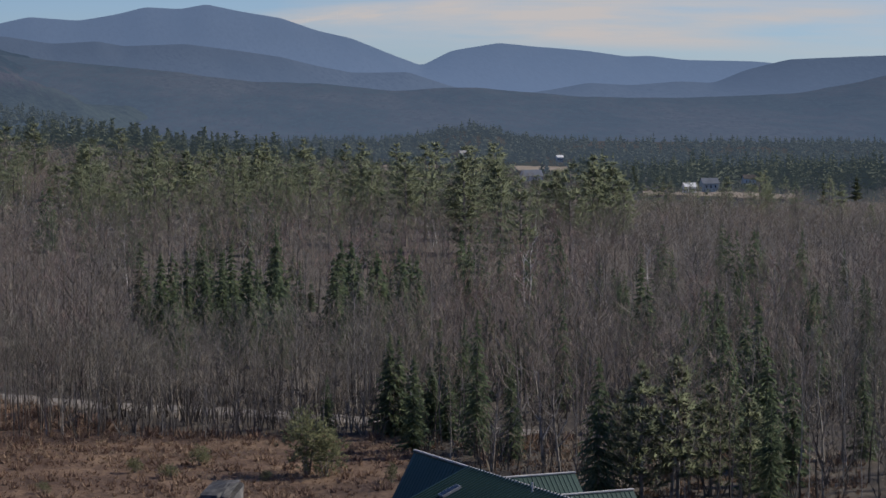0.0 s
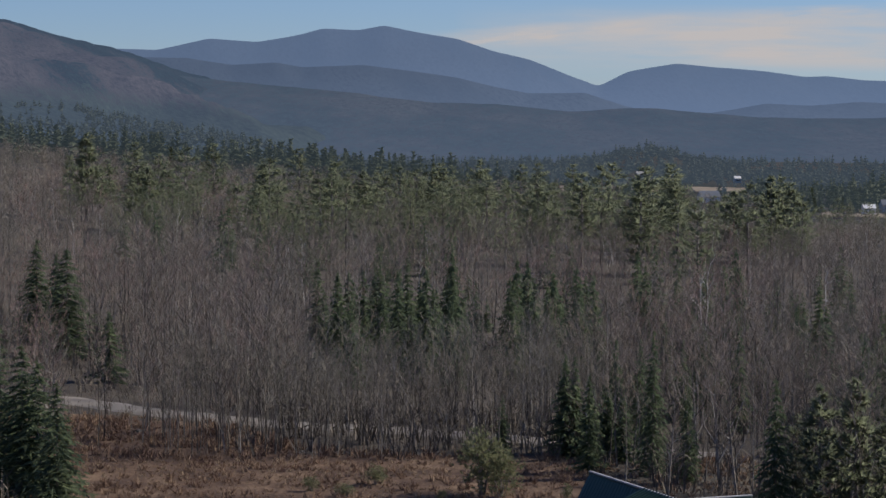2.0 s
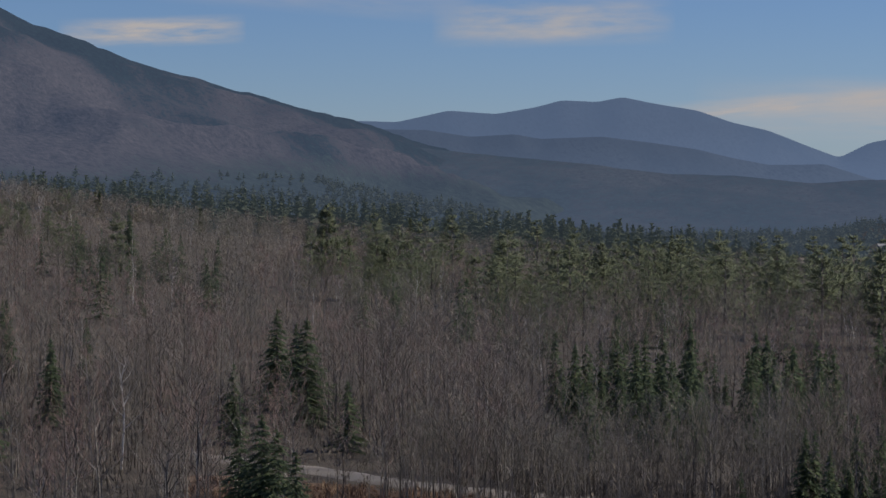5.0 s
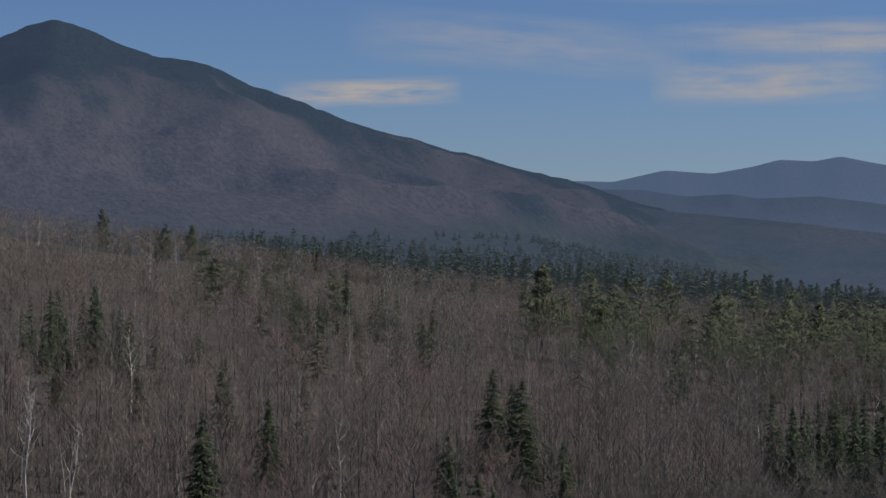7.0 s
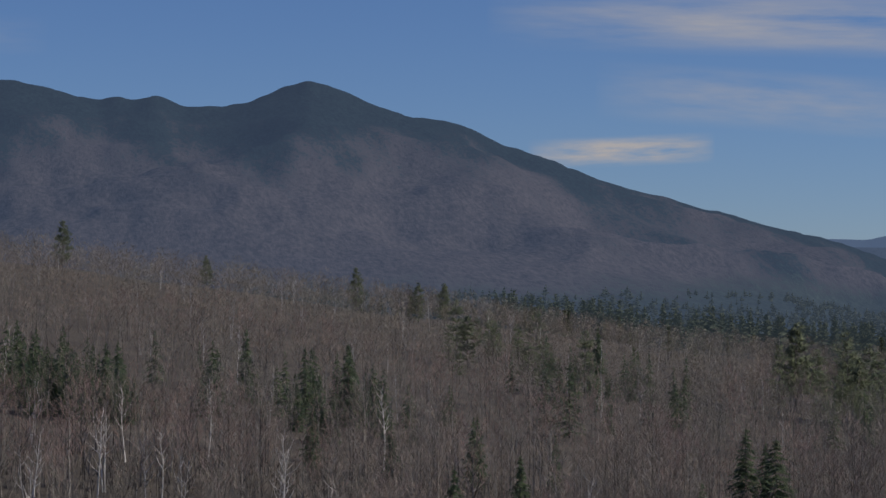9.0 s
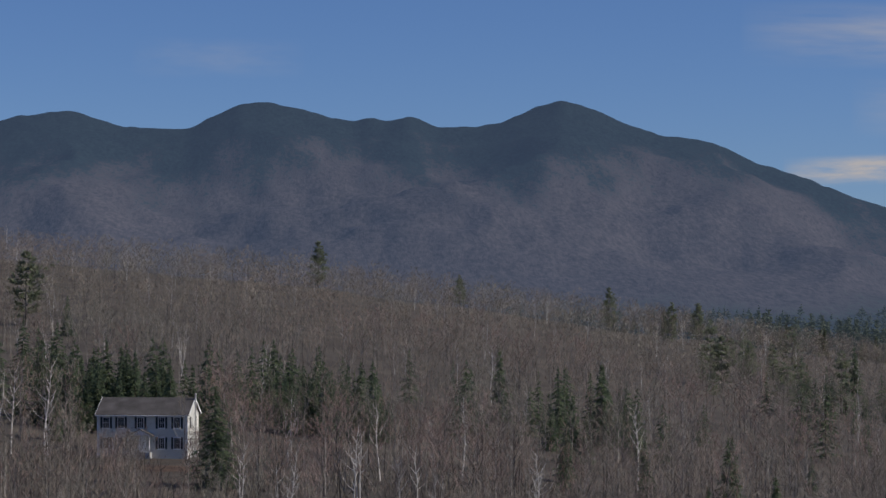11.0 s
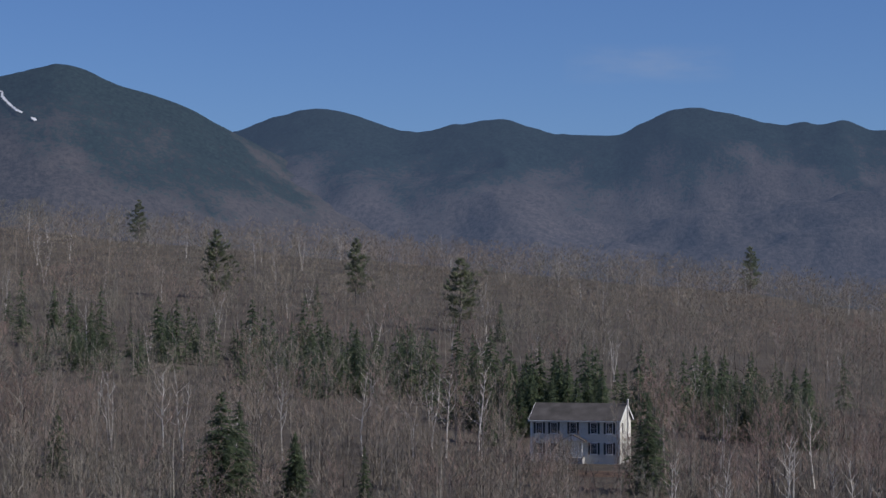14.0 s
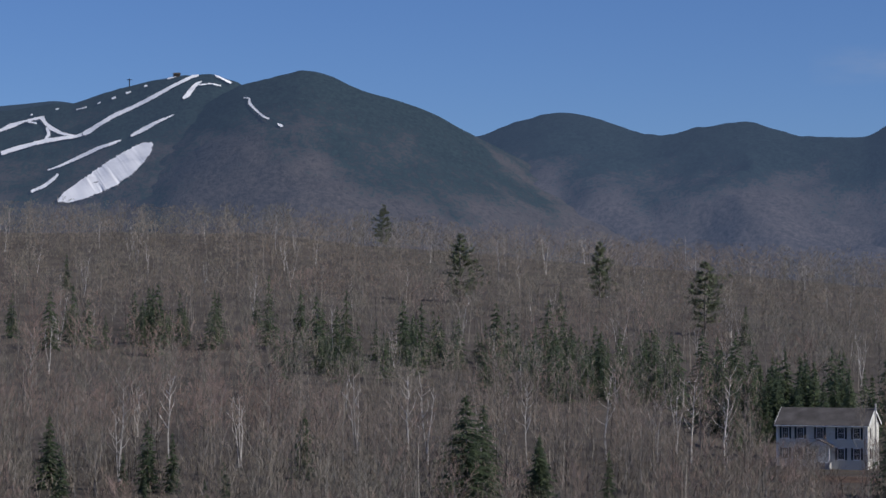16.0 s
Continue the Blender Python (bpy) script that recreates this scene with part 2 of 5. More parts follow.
# haze colour, which the hill materials emit in place of real haze
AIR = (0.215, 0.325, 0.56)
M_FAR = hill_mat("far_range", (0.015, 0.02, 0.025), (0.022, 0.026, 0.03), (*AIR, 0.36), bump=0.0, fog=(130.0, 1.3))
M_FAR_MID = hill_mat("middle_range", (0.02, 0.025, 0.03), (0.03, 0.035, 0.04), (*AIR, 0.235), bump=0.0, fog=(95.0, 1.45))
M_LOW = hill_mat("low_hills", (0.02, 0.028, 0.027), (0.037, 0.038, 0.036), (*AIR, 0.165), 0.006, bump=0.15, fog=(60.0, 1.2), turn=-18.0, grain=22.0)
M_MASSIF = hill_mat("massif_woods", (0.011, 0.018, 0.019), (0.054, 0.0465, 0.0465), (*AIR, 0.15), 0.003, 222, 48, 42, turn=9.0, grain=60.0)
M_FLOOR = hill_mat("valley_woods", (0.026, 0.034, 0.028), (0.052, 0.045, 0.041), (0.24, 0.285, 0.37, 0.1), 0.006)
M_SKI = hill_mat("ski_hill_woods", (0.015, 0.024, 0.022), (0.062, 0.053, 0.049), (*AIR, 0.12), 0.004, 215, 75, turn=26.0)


def land_sheet():
    rings = np.concatenate([[0.01, 20, 50, 90, 120], np.arange(140, 360, 4.0), np.arange(360, 900, 12.0), np.geomspace(900, 4950, 40)])
    bs = np.concatenate([np.arange(-36, 36, 0.4), np.arange(36, 324, 6.0)])
    B, Rr = np.meshgrid(np.radians(bs), rings, indexing="ij")
    x, y = -np.sin(B) * Rr, np.cos(B) * Rr
    zs = ground(x, y)
    pull = np.clip(1 - Rr / 60, 0, 1)
    v = np.stack([x + 7 * pull, y - 9 * pull, zs], -1).reshape(-1, 3)
    f = grid_faces(len(bs), len(rings), wrap=True)
    c = v[f].mean(1)
    bb, rr = bearing(c[:, 0], c[:, 1]), np.hypot(c[:, 0], c[:, 1])
    edge = np.interp(bb, [-24, -20.5, -19, -13, -11, -6], [180, 192, 214, 219, 240, 246]) + 4 * ripple(c[:, 0], c[:, 1], 40, 3.0)
    field = ((rr < edge) & (bb < -5) & (bb > -30)) | (rr < 110)
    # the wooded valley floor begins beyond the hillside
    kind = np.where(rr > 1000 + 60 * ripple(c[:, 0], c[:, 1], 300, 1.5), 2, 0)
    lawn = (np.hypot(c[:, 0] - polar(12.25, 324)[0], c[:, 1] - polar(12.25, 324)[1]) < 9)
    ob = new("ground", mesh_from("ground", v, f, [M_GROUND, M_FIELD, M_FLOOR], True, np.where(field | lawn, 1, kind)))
    return tagged(ob, "brown leaf litter and dry grass over rolling land", "ground", kind="structure")


land_sheet()


# ---- mountains ----
def mountain(name, label, crest, r_foot, r_crest, z_foot, mat, relief=20.0, lean=1.3, apron=None, nu=420, nv=60, rough_top=2.0, seed=0.0):
    """A ridge with rising slopes. crest: bearing and height angle of its summits and saddles, right to left."""
    bs = np.linspace(crest[0][0], crest[-1][0], nu)
    cx, cy = np.array([c[0] for c in crest]), np.array([c[1] for c in crest])
    top = np.interp(bs, cx, cy)
    ker = np.ones(3)
    top = np.convolve(np.pad(top, len(ker) // 2, mode="edge"), ker / len(ker), "same")[len(ker) // 2:len(ker) // 2 + nu]
    s = np.linspace(0, 1.12, nv)
    B, S = np.meshgrid(bs, s, indexing="ij")
    Rr = r_foot + (r_crest - r_foot) * S
    wide = max(9, int(nu * 2.6 / abs(bs[-1] - bs[0])) | 1)
    ramp = np.bartlett(wide + 2)[1:-1]
    broad = np.convolve(np.pad(top, wide // 2, mode="edge"), ramp / ramp.sum(), "same")[wide // 2:wide // 2 + nu]
    edge = ease(S, 0.55, 0.98)
    Tz = EYE + r_crest * np.tan(np.radians(broad[:, None] * (1 - edge) + top[:, None] * edge))
    if apron:
        Az = EYE + apron[0] * np.tan(np.radians(np.interp(bs, apron[1], apron[2])))[:, None]
        s0 = (apron[0] - r_foot) / (r_crest - r_foot)
        low = z_foot + (Az - z_foot) * ease(S, 0, s0 * 1.6) / ease(np.array(s0), 0, s0 * 1.6)
        Z = np.where(S < s0, low, Az + (Tz - Az) * np.clip((S - s0) / (1 - s0), 0, 1) ** lean)
    else:
        Z = z_foot + (Tz - z_foot) * np.clip(S, 0, 1) ** lean
    Z = Z - np.clip(S - 1, 0, 1) * 3 * (Tz - z_foot)
    x, y = -np.sin(np.radians(B)) * Rr, np.cos(np.radians(B)) * Rr
    body = np.sin(np.clip(S, 0, 1) * math.pi)
    along = r_crest * np.radians(B)
    rid = 1 - np.abs(2 * rough_land(along, Rr * 0.8, 560, seed + 2) - 1) * 1.6
    start = (apron[0] - r_foot) / (r_crest - r_foot) if apron else 0.0
    Z = Z + relief * body * (rid - 0.55) * ease(S, start * 0.9, start + 0.25) + rough_top * (rough_land(along, Rr, 46, seed + 1, 3) - 0.5) * ease(S, 0.2, 0.6)
    v = np.stack([x, y, Z], -1).reshape(-1, 3)
    ob = new(name, mesh_from(name, v, grid_faces(nu, nv), [mat], True))
    return tagged(ob, label, "mountain", kind="structure")


FAR_A = [(-42, 0.7), (-36, 0.9), (-31, 0.7), (-27.9, 0.60), (-27.4, 0.65), (-25.9, 0.68), (-25.05, 0.78), (-24.5, 0.76), (-23.6, 0.90), (-22.5, 0.99), (-21.6, 1.08),
         (-20.5, 0.90), (-19.81, 0.55), (-18.96, 0.88), (-18.2, 1.19), (-17.4, 1.37), (-16.6, 1.65), (-15.6, 1.82), (-14.89, 1.97),
         (-14.3, 1.86), (-13.5, 1.90), (-12.9, 1.74), (-12.0, 1.58), (-10.87, 1.66), (-9.7, 1.39), (-8.8, 1.42), (-7, 1.3), (-5, 1.0)]
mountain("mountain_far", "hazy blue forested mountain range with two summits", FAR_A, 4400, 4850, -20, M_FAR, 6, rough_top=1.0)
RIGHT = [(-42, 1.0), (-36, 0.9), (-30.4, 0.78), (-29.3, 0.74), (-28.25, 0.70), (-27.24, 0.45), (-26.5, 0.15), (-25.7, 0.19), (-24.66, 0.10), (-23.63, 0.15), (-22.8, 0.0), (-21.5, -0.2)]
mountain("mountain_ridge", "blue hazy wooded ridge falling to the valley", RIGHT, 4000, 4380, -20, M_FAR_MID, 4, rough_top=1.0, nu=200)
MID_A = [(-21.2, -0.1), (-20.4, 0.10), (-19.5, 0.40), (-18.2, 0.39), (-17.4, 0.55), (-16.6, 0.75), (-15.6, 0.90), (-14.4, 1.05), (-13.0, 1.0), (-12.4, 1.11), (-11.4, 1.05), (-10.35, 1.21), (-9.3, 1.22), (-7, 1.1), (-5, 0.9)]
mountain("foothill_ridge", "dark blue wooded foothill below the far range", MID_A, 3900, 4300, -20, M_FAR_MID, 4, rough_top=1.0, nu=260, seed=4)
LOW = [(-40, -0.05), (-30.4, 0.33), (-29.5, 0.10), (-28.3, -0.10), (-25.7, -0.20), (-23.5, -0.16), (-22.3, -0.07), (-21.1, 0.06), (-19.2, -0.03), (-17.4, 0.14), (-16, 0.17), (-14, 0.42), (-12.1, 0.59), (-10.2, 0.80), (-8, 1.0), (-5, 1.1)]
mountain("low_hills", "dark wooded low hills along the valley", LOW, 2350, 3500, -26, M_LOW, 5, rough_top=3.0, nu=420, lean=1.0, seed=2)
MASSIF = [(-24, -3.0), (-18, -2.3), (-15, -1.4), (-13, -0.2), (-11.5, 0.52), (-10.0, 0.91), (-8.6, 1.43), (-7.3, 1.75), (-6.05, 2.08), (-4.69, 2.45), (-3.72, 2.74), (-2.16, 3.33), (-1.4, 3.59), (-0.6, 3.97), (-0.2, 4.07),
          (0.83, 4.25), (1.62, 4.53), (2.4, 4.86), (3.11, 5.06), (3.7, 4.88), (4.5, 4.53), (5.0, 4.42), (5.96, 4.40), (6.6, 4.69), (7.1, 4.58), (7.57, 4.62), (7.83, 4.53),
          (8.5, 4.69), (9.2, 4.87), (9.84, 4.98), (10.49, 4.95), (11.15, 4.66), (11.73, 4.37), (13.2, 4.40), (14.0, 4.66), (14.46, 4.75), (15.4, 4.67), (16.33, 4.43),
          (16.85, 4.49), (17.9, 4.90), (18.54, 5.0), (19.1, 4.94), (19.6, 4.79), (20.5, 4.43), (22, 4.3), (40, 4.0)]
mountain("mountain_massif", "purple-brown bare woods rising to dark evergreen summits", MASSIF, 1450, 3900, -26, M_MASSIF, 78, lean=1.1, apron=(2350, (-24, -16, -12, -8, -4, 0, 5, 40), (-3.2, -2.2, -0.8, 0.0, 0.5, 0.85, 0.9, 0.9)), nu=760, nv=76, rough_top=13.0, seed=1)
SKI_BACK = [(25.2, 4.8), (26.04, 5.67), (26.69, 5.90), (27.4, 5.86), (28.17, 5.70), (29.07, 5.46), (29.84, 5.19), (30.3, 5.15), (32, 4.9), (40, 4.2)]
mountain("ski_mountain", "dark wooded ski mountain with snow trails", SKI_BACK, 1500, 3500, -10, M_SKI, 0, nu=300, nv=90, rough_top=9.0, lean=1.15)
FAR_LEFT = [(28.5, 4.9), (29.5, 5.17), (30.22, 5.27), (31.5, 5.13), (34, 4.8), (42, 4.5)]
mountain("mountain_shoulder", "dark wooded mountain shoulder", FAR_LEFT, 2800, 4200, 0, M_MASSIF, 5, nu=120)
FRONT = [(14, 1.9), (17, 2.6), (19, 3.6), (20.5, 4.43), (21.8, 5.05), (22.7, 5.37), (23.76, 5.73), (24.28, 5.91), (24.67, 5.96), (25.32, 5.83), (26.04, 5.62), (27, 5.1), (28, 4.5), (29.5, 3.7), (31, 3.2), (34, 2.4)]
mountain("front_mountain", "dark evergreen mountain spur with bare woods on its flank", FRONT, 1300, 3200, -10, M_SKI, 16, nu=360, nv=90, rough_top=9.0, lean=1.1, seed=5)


# ---- helpers for things ----
def part(name, bm_or_mesh, material, parent, label=""):
    """One mesh under a thing or under a part."""
    if isinstance(bm_or_mesh, bmesh.types.BMesh):
        me = bpy.data.meshes.new(name)
        bm_or_mesh.to_mesh(me)
        bm_or_mesh.free()
        me.materials.append(material)
    else:
        me = bm_or_mesh
    ob = new(name, me)
    ob.parent = parent
    return tagged(ob, label) if label else ob


def solid(verts, faces):
    bm = bmesh.new()
    vs = [bm.verts.new(v) for v in verts]
    for f in faces:
        bm.faces.new([vs[i] for i in f])
    bmesh.ops.recalc_face_normals(bm, faces=bm.faces)
    return bm


def block(x0, x1, y0, y1, z0, z1, bevel=0.0):
    bm = solid([(x, y, z) for z in (z0, z1) for x, y in ((x0, y0), (x1, y0), (x1, y1), (x0, y1))],
               [(0, 1, 2, 3), (4, 5, 6, 7), (0, 1, 5, 4), (1, 2, 6, 5), (2, 3, 7, 6), (3, 0, 4, 7)])
    if bevel:
        bmesh.ops.bevel(bm, geom=bm.edges[:], offset=bevel, segments=1, affect="EDGES")
    return bm


def slab(corners, thick):
    """A sheet through four or more corners with thickness along its normal."""
    c = [Vector(p) for p in corners]
    nrm = (c[1] - c[0]).cross(c[2] - c[0]).normalized()
    if nrm.z < 0:
        nrm = -nrm
    k = len(c)
    low = [p - nrm * thick for p in c]
    return solid([*c, *low], [tuple(range(k)), tuple(range(2 * k - 1, k - 1, -1))] + [(i, (i + 1) % k, k + (i + 1) % k, k + i) for i in range(k)])


# ---- trees: shapes as arrays of corners, triangles and material numbers ----
class Shape:
    def __init__(self):
        self.v, self.f, self.m = [], [], []

    def tube(self, pts, radii, n, mat):
        base = len(self.v)
        for k, (p, r) in enumerate(zip(pts, radii)):
            if k == len(pts) - 1 and r <= 0:
                self.v.append(tuple(p))
                break
            for i in range(n):
                a = 2 * math.pi * i / n
                self.v.append((p[0] + r * math.cos(a), p[1] + r * math.sin(a), p[2]))
        rows = len(pts) - 1
        for k in range(rows):
            a0, b0 = base + k * n, base + (k + 1) * n
            for i in range(n):
                j = (i + 1) % n
                if k == rows - 1 and radii[-1] <= 0:
                    self.tri(a0 + i, a0 + j, b0, mat)
                else:
                    self.tri(a0 + i, a0 + j, b0 + j, mat)
                    self.tri(a0 + i, b0 + j, b0 + i, mat)

    def spike(self, p, q, r, mat):
        """A three-sided thorn from p to q, open below."""
        d = Vector(q) - Vector(p)
        u = d.orthogonal().normalized() * r
        w = d.normalized().cross(u)
        b = len(self.v)
        for a in (0, 2.094, 4.189):
            self.v.append(tuple(Vector(p) + u * math.cos(a) + w * math.sin(a)))
        self.v.append(tuple(q))
        for i in range(3):
            self.tri(b + i, b + (i + 1) % 3, b + 3, mat)

    def sliver(self, p, q, r, mat, g):
        """One hair-thin twig."""
        d = Vector(q) - Vector(p)
        u = d.cross(Vector((g.uniform(-1, 1), g.uniform(-1, 1), g.uniform(-1, 1)))).normalized() * r
        b = len(self.v)
        self.v += [tuple(Vector(p) + u), tuple(Vector(p) - u), tuple(q)]
        self.tri(b, b + 1, b + 2, mat)

    def tri(self, a, b, c, mat):
        self.f.append((a, b, c))
        self.m.append(mat)

    def arrays(self):
        return np.array(self.v, np.float32), np.array(self.f, np.int32), np.array(self.m, np.int32)


def bare_tree(rng, limbs=14, twigs=6, sub=2, trunk_r=0.065, twig_r=0.016, start=0.28, spread=0.34, fork=False, fine=True, stout=1.0):
    """A leafless tree ten metres high, its boughs arching up and out into fine twigs."""
    s = Shape()
    stems = rng.choice((2, 3)) if fork else 1
    for st in range(stems):
        away = 0.12 if fork else 0.0
        lean = (rng.uniform(-0.05, 0.05) + away * math.cos(st * 2.6 + 0.4), rng.uniform(-0.05, 0.05) + away * math.sin(st * 2.6 + 0.4))
        top = 10.0 * (1 if st == 0 else rng.uniform(0.75, 0.95))
        wob = [(rng.uniform(-0.2, 0.2), rng.uniform(-0.2, 0.2)) for _ in range(6)]

        def at(h):
            k = max(0, h) / top * 5
            i = min(4, int(k))
            g = k - i
            return Vector((lean[0] * h + wob[i][0] * (1 - g) + wob[i + 1][0] * g, lean[1] * h + wob[i][1] * (1 - g) + wob[i + 1][1] * g, h))
        tr = trunk_r / (1 if stems == 1 else 1.25)
        s.tube([at(h) for h in (-0.3, top * 0.28, top * 0.55, top * 0.8, top)], [tr * 1.2, tr * 0.9, tr * 0.6, tr * 0.32, 0], 4 if fine else 3, 0)
        count = max(5, limbs // stems)
        for k in range(count):
            h = top * (start + (0.96 - start) * ((k + rng.random()) / count) ** 0.85)
            a = k * 2.4 + rng.uniform(-0.6, 0.6)
            ln = 10 * spread * (1.1 - 0.72 * h / top) * rng.uniform(0.65, 1.2)
            d = Vector((math.cos(a), math.sin(a), rng.uniform(0.55, 1.7))).normalized()
            p0 = at(h)
            p1 = p0 + d * ln * 0.5
            p2 = p1 + (d + Vector((rng.uniform(-0.4, 0.4), rng.uniform(-0.4, 0.4), rng.uniform(0.3, 1.0)))).normalized() * ln * 0.65
            r0 = (tr * 0.36 * (1.15 - h / top) + 0.01) * stout
            if fine:
                s.tube([p0, p1, p2], [r0, r0 * 0.6, 0], 3, 0)
            else:
                s.spike(p0, p2, r0 * 1.2, 0)
            for _ in range(twigs):
                g = rng.uniform(0.2, 1.0)
                q = p0.lerp(p1, g * 2) if g < 0.5 else p1.lerp(p2, g * 2 - 1)
                td = (d * 0.7 + Vector((rng.uniform(-0.8, 0.8), rng.uniform(-0.8, 0.8), rng.uniform(0.1, 1.2)))).normalized()
                tl = rng.uniform(0.6, 1.35)
                s.sliver(q, q + td * tl, twig_r, 1, rng)
                for _ in range(sub):
                    w = q + td * tl * rng.uniform(0.2, 0.9)
                    s.sliver(w, w + (td * 0.6 + Vector((rng.uniform(-1, 1), rng.uniform(-1, 1), rng.uniform(-0.1, 0.9)))).normalized() * rng.uniform(0.3, 0.75), twig_r * 0.75, 1, rng)
    return s.arrays()


def spruce(rng, rows=16, per=8, width=0.2, trunk_r=0.12, sprays=5, spray_r=0.17):
    """A pointed evergreen ten metres high, with drooping ragged boughs of fine sprays."""
    s = Shape()
    s.tube([(0, 0, -0.3), (0, 0, 4), (0, 0, 9.6)], [trunk_r, trunk_r * 0.7, 0], 5, 0)
    s.spike((0, 0, 8.9), (0, 0, 10.1), 0.09, 1)
    for k in range(rows):
        g = (k + 0.3) / rows
        z = 10 * (0.05 + 0.93 * g)
        rad = 10 * width * (1 - g) ** 0.95 + 0.1
        n = max(5, int(per * (1.15 - 0.5 * g)))
        for i in range(n):
            a = 2 * math.pi * (i + rng.random() * 0.9) / n + k
            ln = rad * rng.uniform(0.5, 1.2)
            zz = z + rng.uniform(-0.3, 0.3)
            root, tip = Vector((0, 0, zz)), Vector((math.cos(a) * ln, math.sin(a) * ln, zz - ln * rng.uniform(0.1, 0.42)))
            side = Vector((-math.sin(a), math.cos(a), 0))
            s.sliver(root, tip, (0.10 + 0.07 * ln) * spray_r / 0.17, 1, rng)
            for q in range(sprays):
                u = 0.25 + 0.75 * (q + rng.random()) / sprays
                c = root.lerp(tip, u)
                d = (tip - root).normalized() * rng.uniform(0.2, 0.7) + side * rng.uniform(-0.9, 0.9) + Vector((0, 0, rng.uniform(-0.75, 0.15)))
                s.sliver(c, c + d * rng.uniform(0.35, 0.8) * min(1.0, 0.3 + rad * 0.55), spray_r * min(1.0, 0.45 + rad * 0.4), 1, rng)
    return s.arrays()


def pine(rng, rows=14, per=6, spread=0.3, first=0.3, tufts=4, blades=7, needle=0.085):
    """A white pine ten metres high: straight trunk, uneven plumed boughs that reach out and up, with gaps."""
    s = Shape()
    s.tube([(0, 0, -0.3), (0.05, 0, 5), (0, 0.05, 9.7)], [0.16, 0.1, 0], 5, 0)
    windward = rng.uniform(0, 6.283)
    for k in range(rows):
        g = k / (rows - 1)
        z = 10 * (first + (0.97 - first) * g) + rng.uniform(-0.2, 0.2)
        rad = 10 * spread * (1 - g) ** 0.85 * min(1, 0.55 + 1.7 * g) * rng.uniform(0.7, 1.2) + 0.25
        n = max(4, int(per * (1.1 - 0.35 * g)))
        for i in range(n):
            a = 2 * math.pi * (i + rng.uniform(-0.4, 0.4)) / n + k * 1.9
            ln = rad * rng.uniform(0.4, 1.2) * (1 + 0.28 * math.cos(a - windward))
            p0, out = Vector((0, 0, min(9.7, z + rng.uniform(-0.45, 0.45)))), Vector((math.cos(a), math.sin(a), 0))
            p2 = p0 + out * ln + Vector((0, 0, ln * rng.uniform(-0.1, 0.6)))
            s.spike(p0, p2, 0.035, 0)
            side = Vector((-math.sin(a), math.cos(a), 0))
            for j in range(tufts):
                u = 0.3 + 0.7 * (j + rng.random()) / tufts
                c = p0.lerp(p2, u) + side * rng.uniform(-0.26, 0.26) * ln * (1.1 - u * 0.5)
                for _ in range(blades):
                    d = (out * 0.55 + side * rng.gauss(0, 0.7) + Vector((0, 0, rng.gauss(0.4, 0.55)))).normalized()
                    size = rng.uniform(0.3, 0.75) * (0.55 + 0.45 * min(1.0, rad))
                    s.sliver(c - d * size * 0.2, c + d * size, size * needle, 1, rng)
    return s.arrays()


def far_bare(rng, sprays=108, r=0.052):
    """A distant leafless crown: a stem and a rounded mass of fine twigs, ten metres high."""
    s = Shape()
    s.spike((0, 0, 0), (rng.uniform(-0.4, 0.4), rng.uniform(-0.4, 0.4), 9.2), 0.05, 0)
    wide = rng.uniform(2.0, 3.2)
    for _ in range(sprays):
        u, a, w = rng.uniform(-0.9, 1), rng.uniform(0, 6.283), rng.random() ** 0.5
        c = Vector((math.cos(a) * wide * w * math.sqrt(1 - u * u * 0.9), math.sin(a) * wide * w * math.sqrt(1 - u * u * 0.9), 6.0 + 3.5 * u))
        d = Vector((c.x * 0.4 + rng.uniform(-0.7, 0.7), c.y * 0.4 + rng.uniform(-0.7, 0.7), rng.uniform(0.4, 1.6))).normalized()
        s.sliver(c, c + d * rng.uniform(0.45, 1.1), r, 1, rng)
    return s.arrays()


def far_pine(rng, rows=7, per=4, sub=3, fat=1.0, wide=1.0):
    """A distant pine with level ragged tiers of boughs, ten metres high."""
    s = Shape()
    s.spike((0, 0, -0.3), (0, 0, 9.6), 0.16, 0)
    for k in range(rows):
        g = k / (rows - 1)
        z = 3.2 + 6.4 * g
        for i in range(per):
            a = k * 1.3 + i * 6.283 / per + rng.uniform(-0.5, 0.5)
            ln = 2.5 * wide * (1 - 0.93 * g) * rng.uniform(0.5, 1.2) + 0.15
            root = Vector((0, 0, min(9.5, z + rng.uniform(-0.55, 0.55))))
            tip = root + Vector((math.cos(a) * ln, math.sin(a) * ln, ln * rng.uniform(-0.15, 0.3)))
            s.spike(root, tip, (0.24 + 0.14 * ln) * fat, 1)
            for _ in range(sub):
                c = root.lerp(tip, rng.uniform(0.4, 0.95))
                s.spike(c, c + Vector((rng.gauss(0, 0.5), rng.gauss(0, 0.5), rng.uniform(0.0, 0.7))), 0.22, 1)
    return s.arrays()


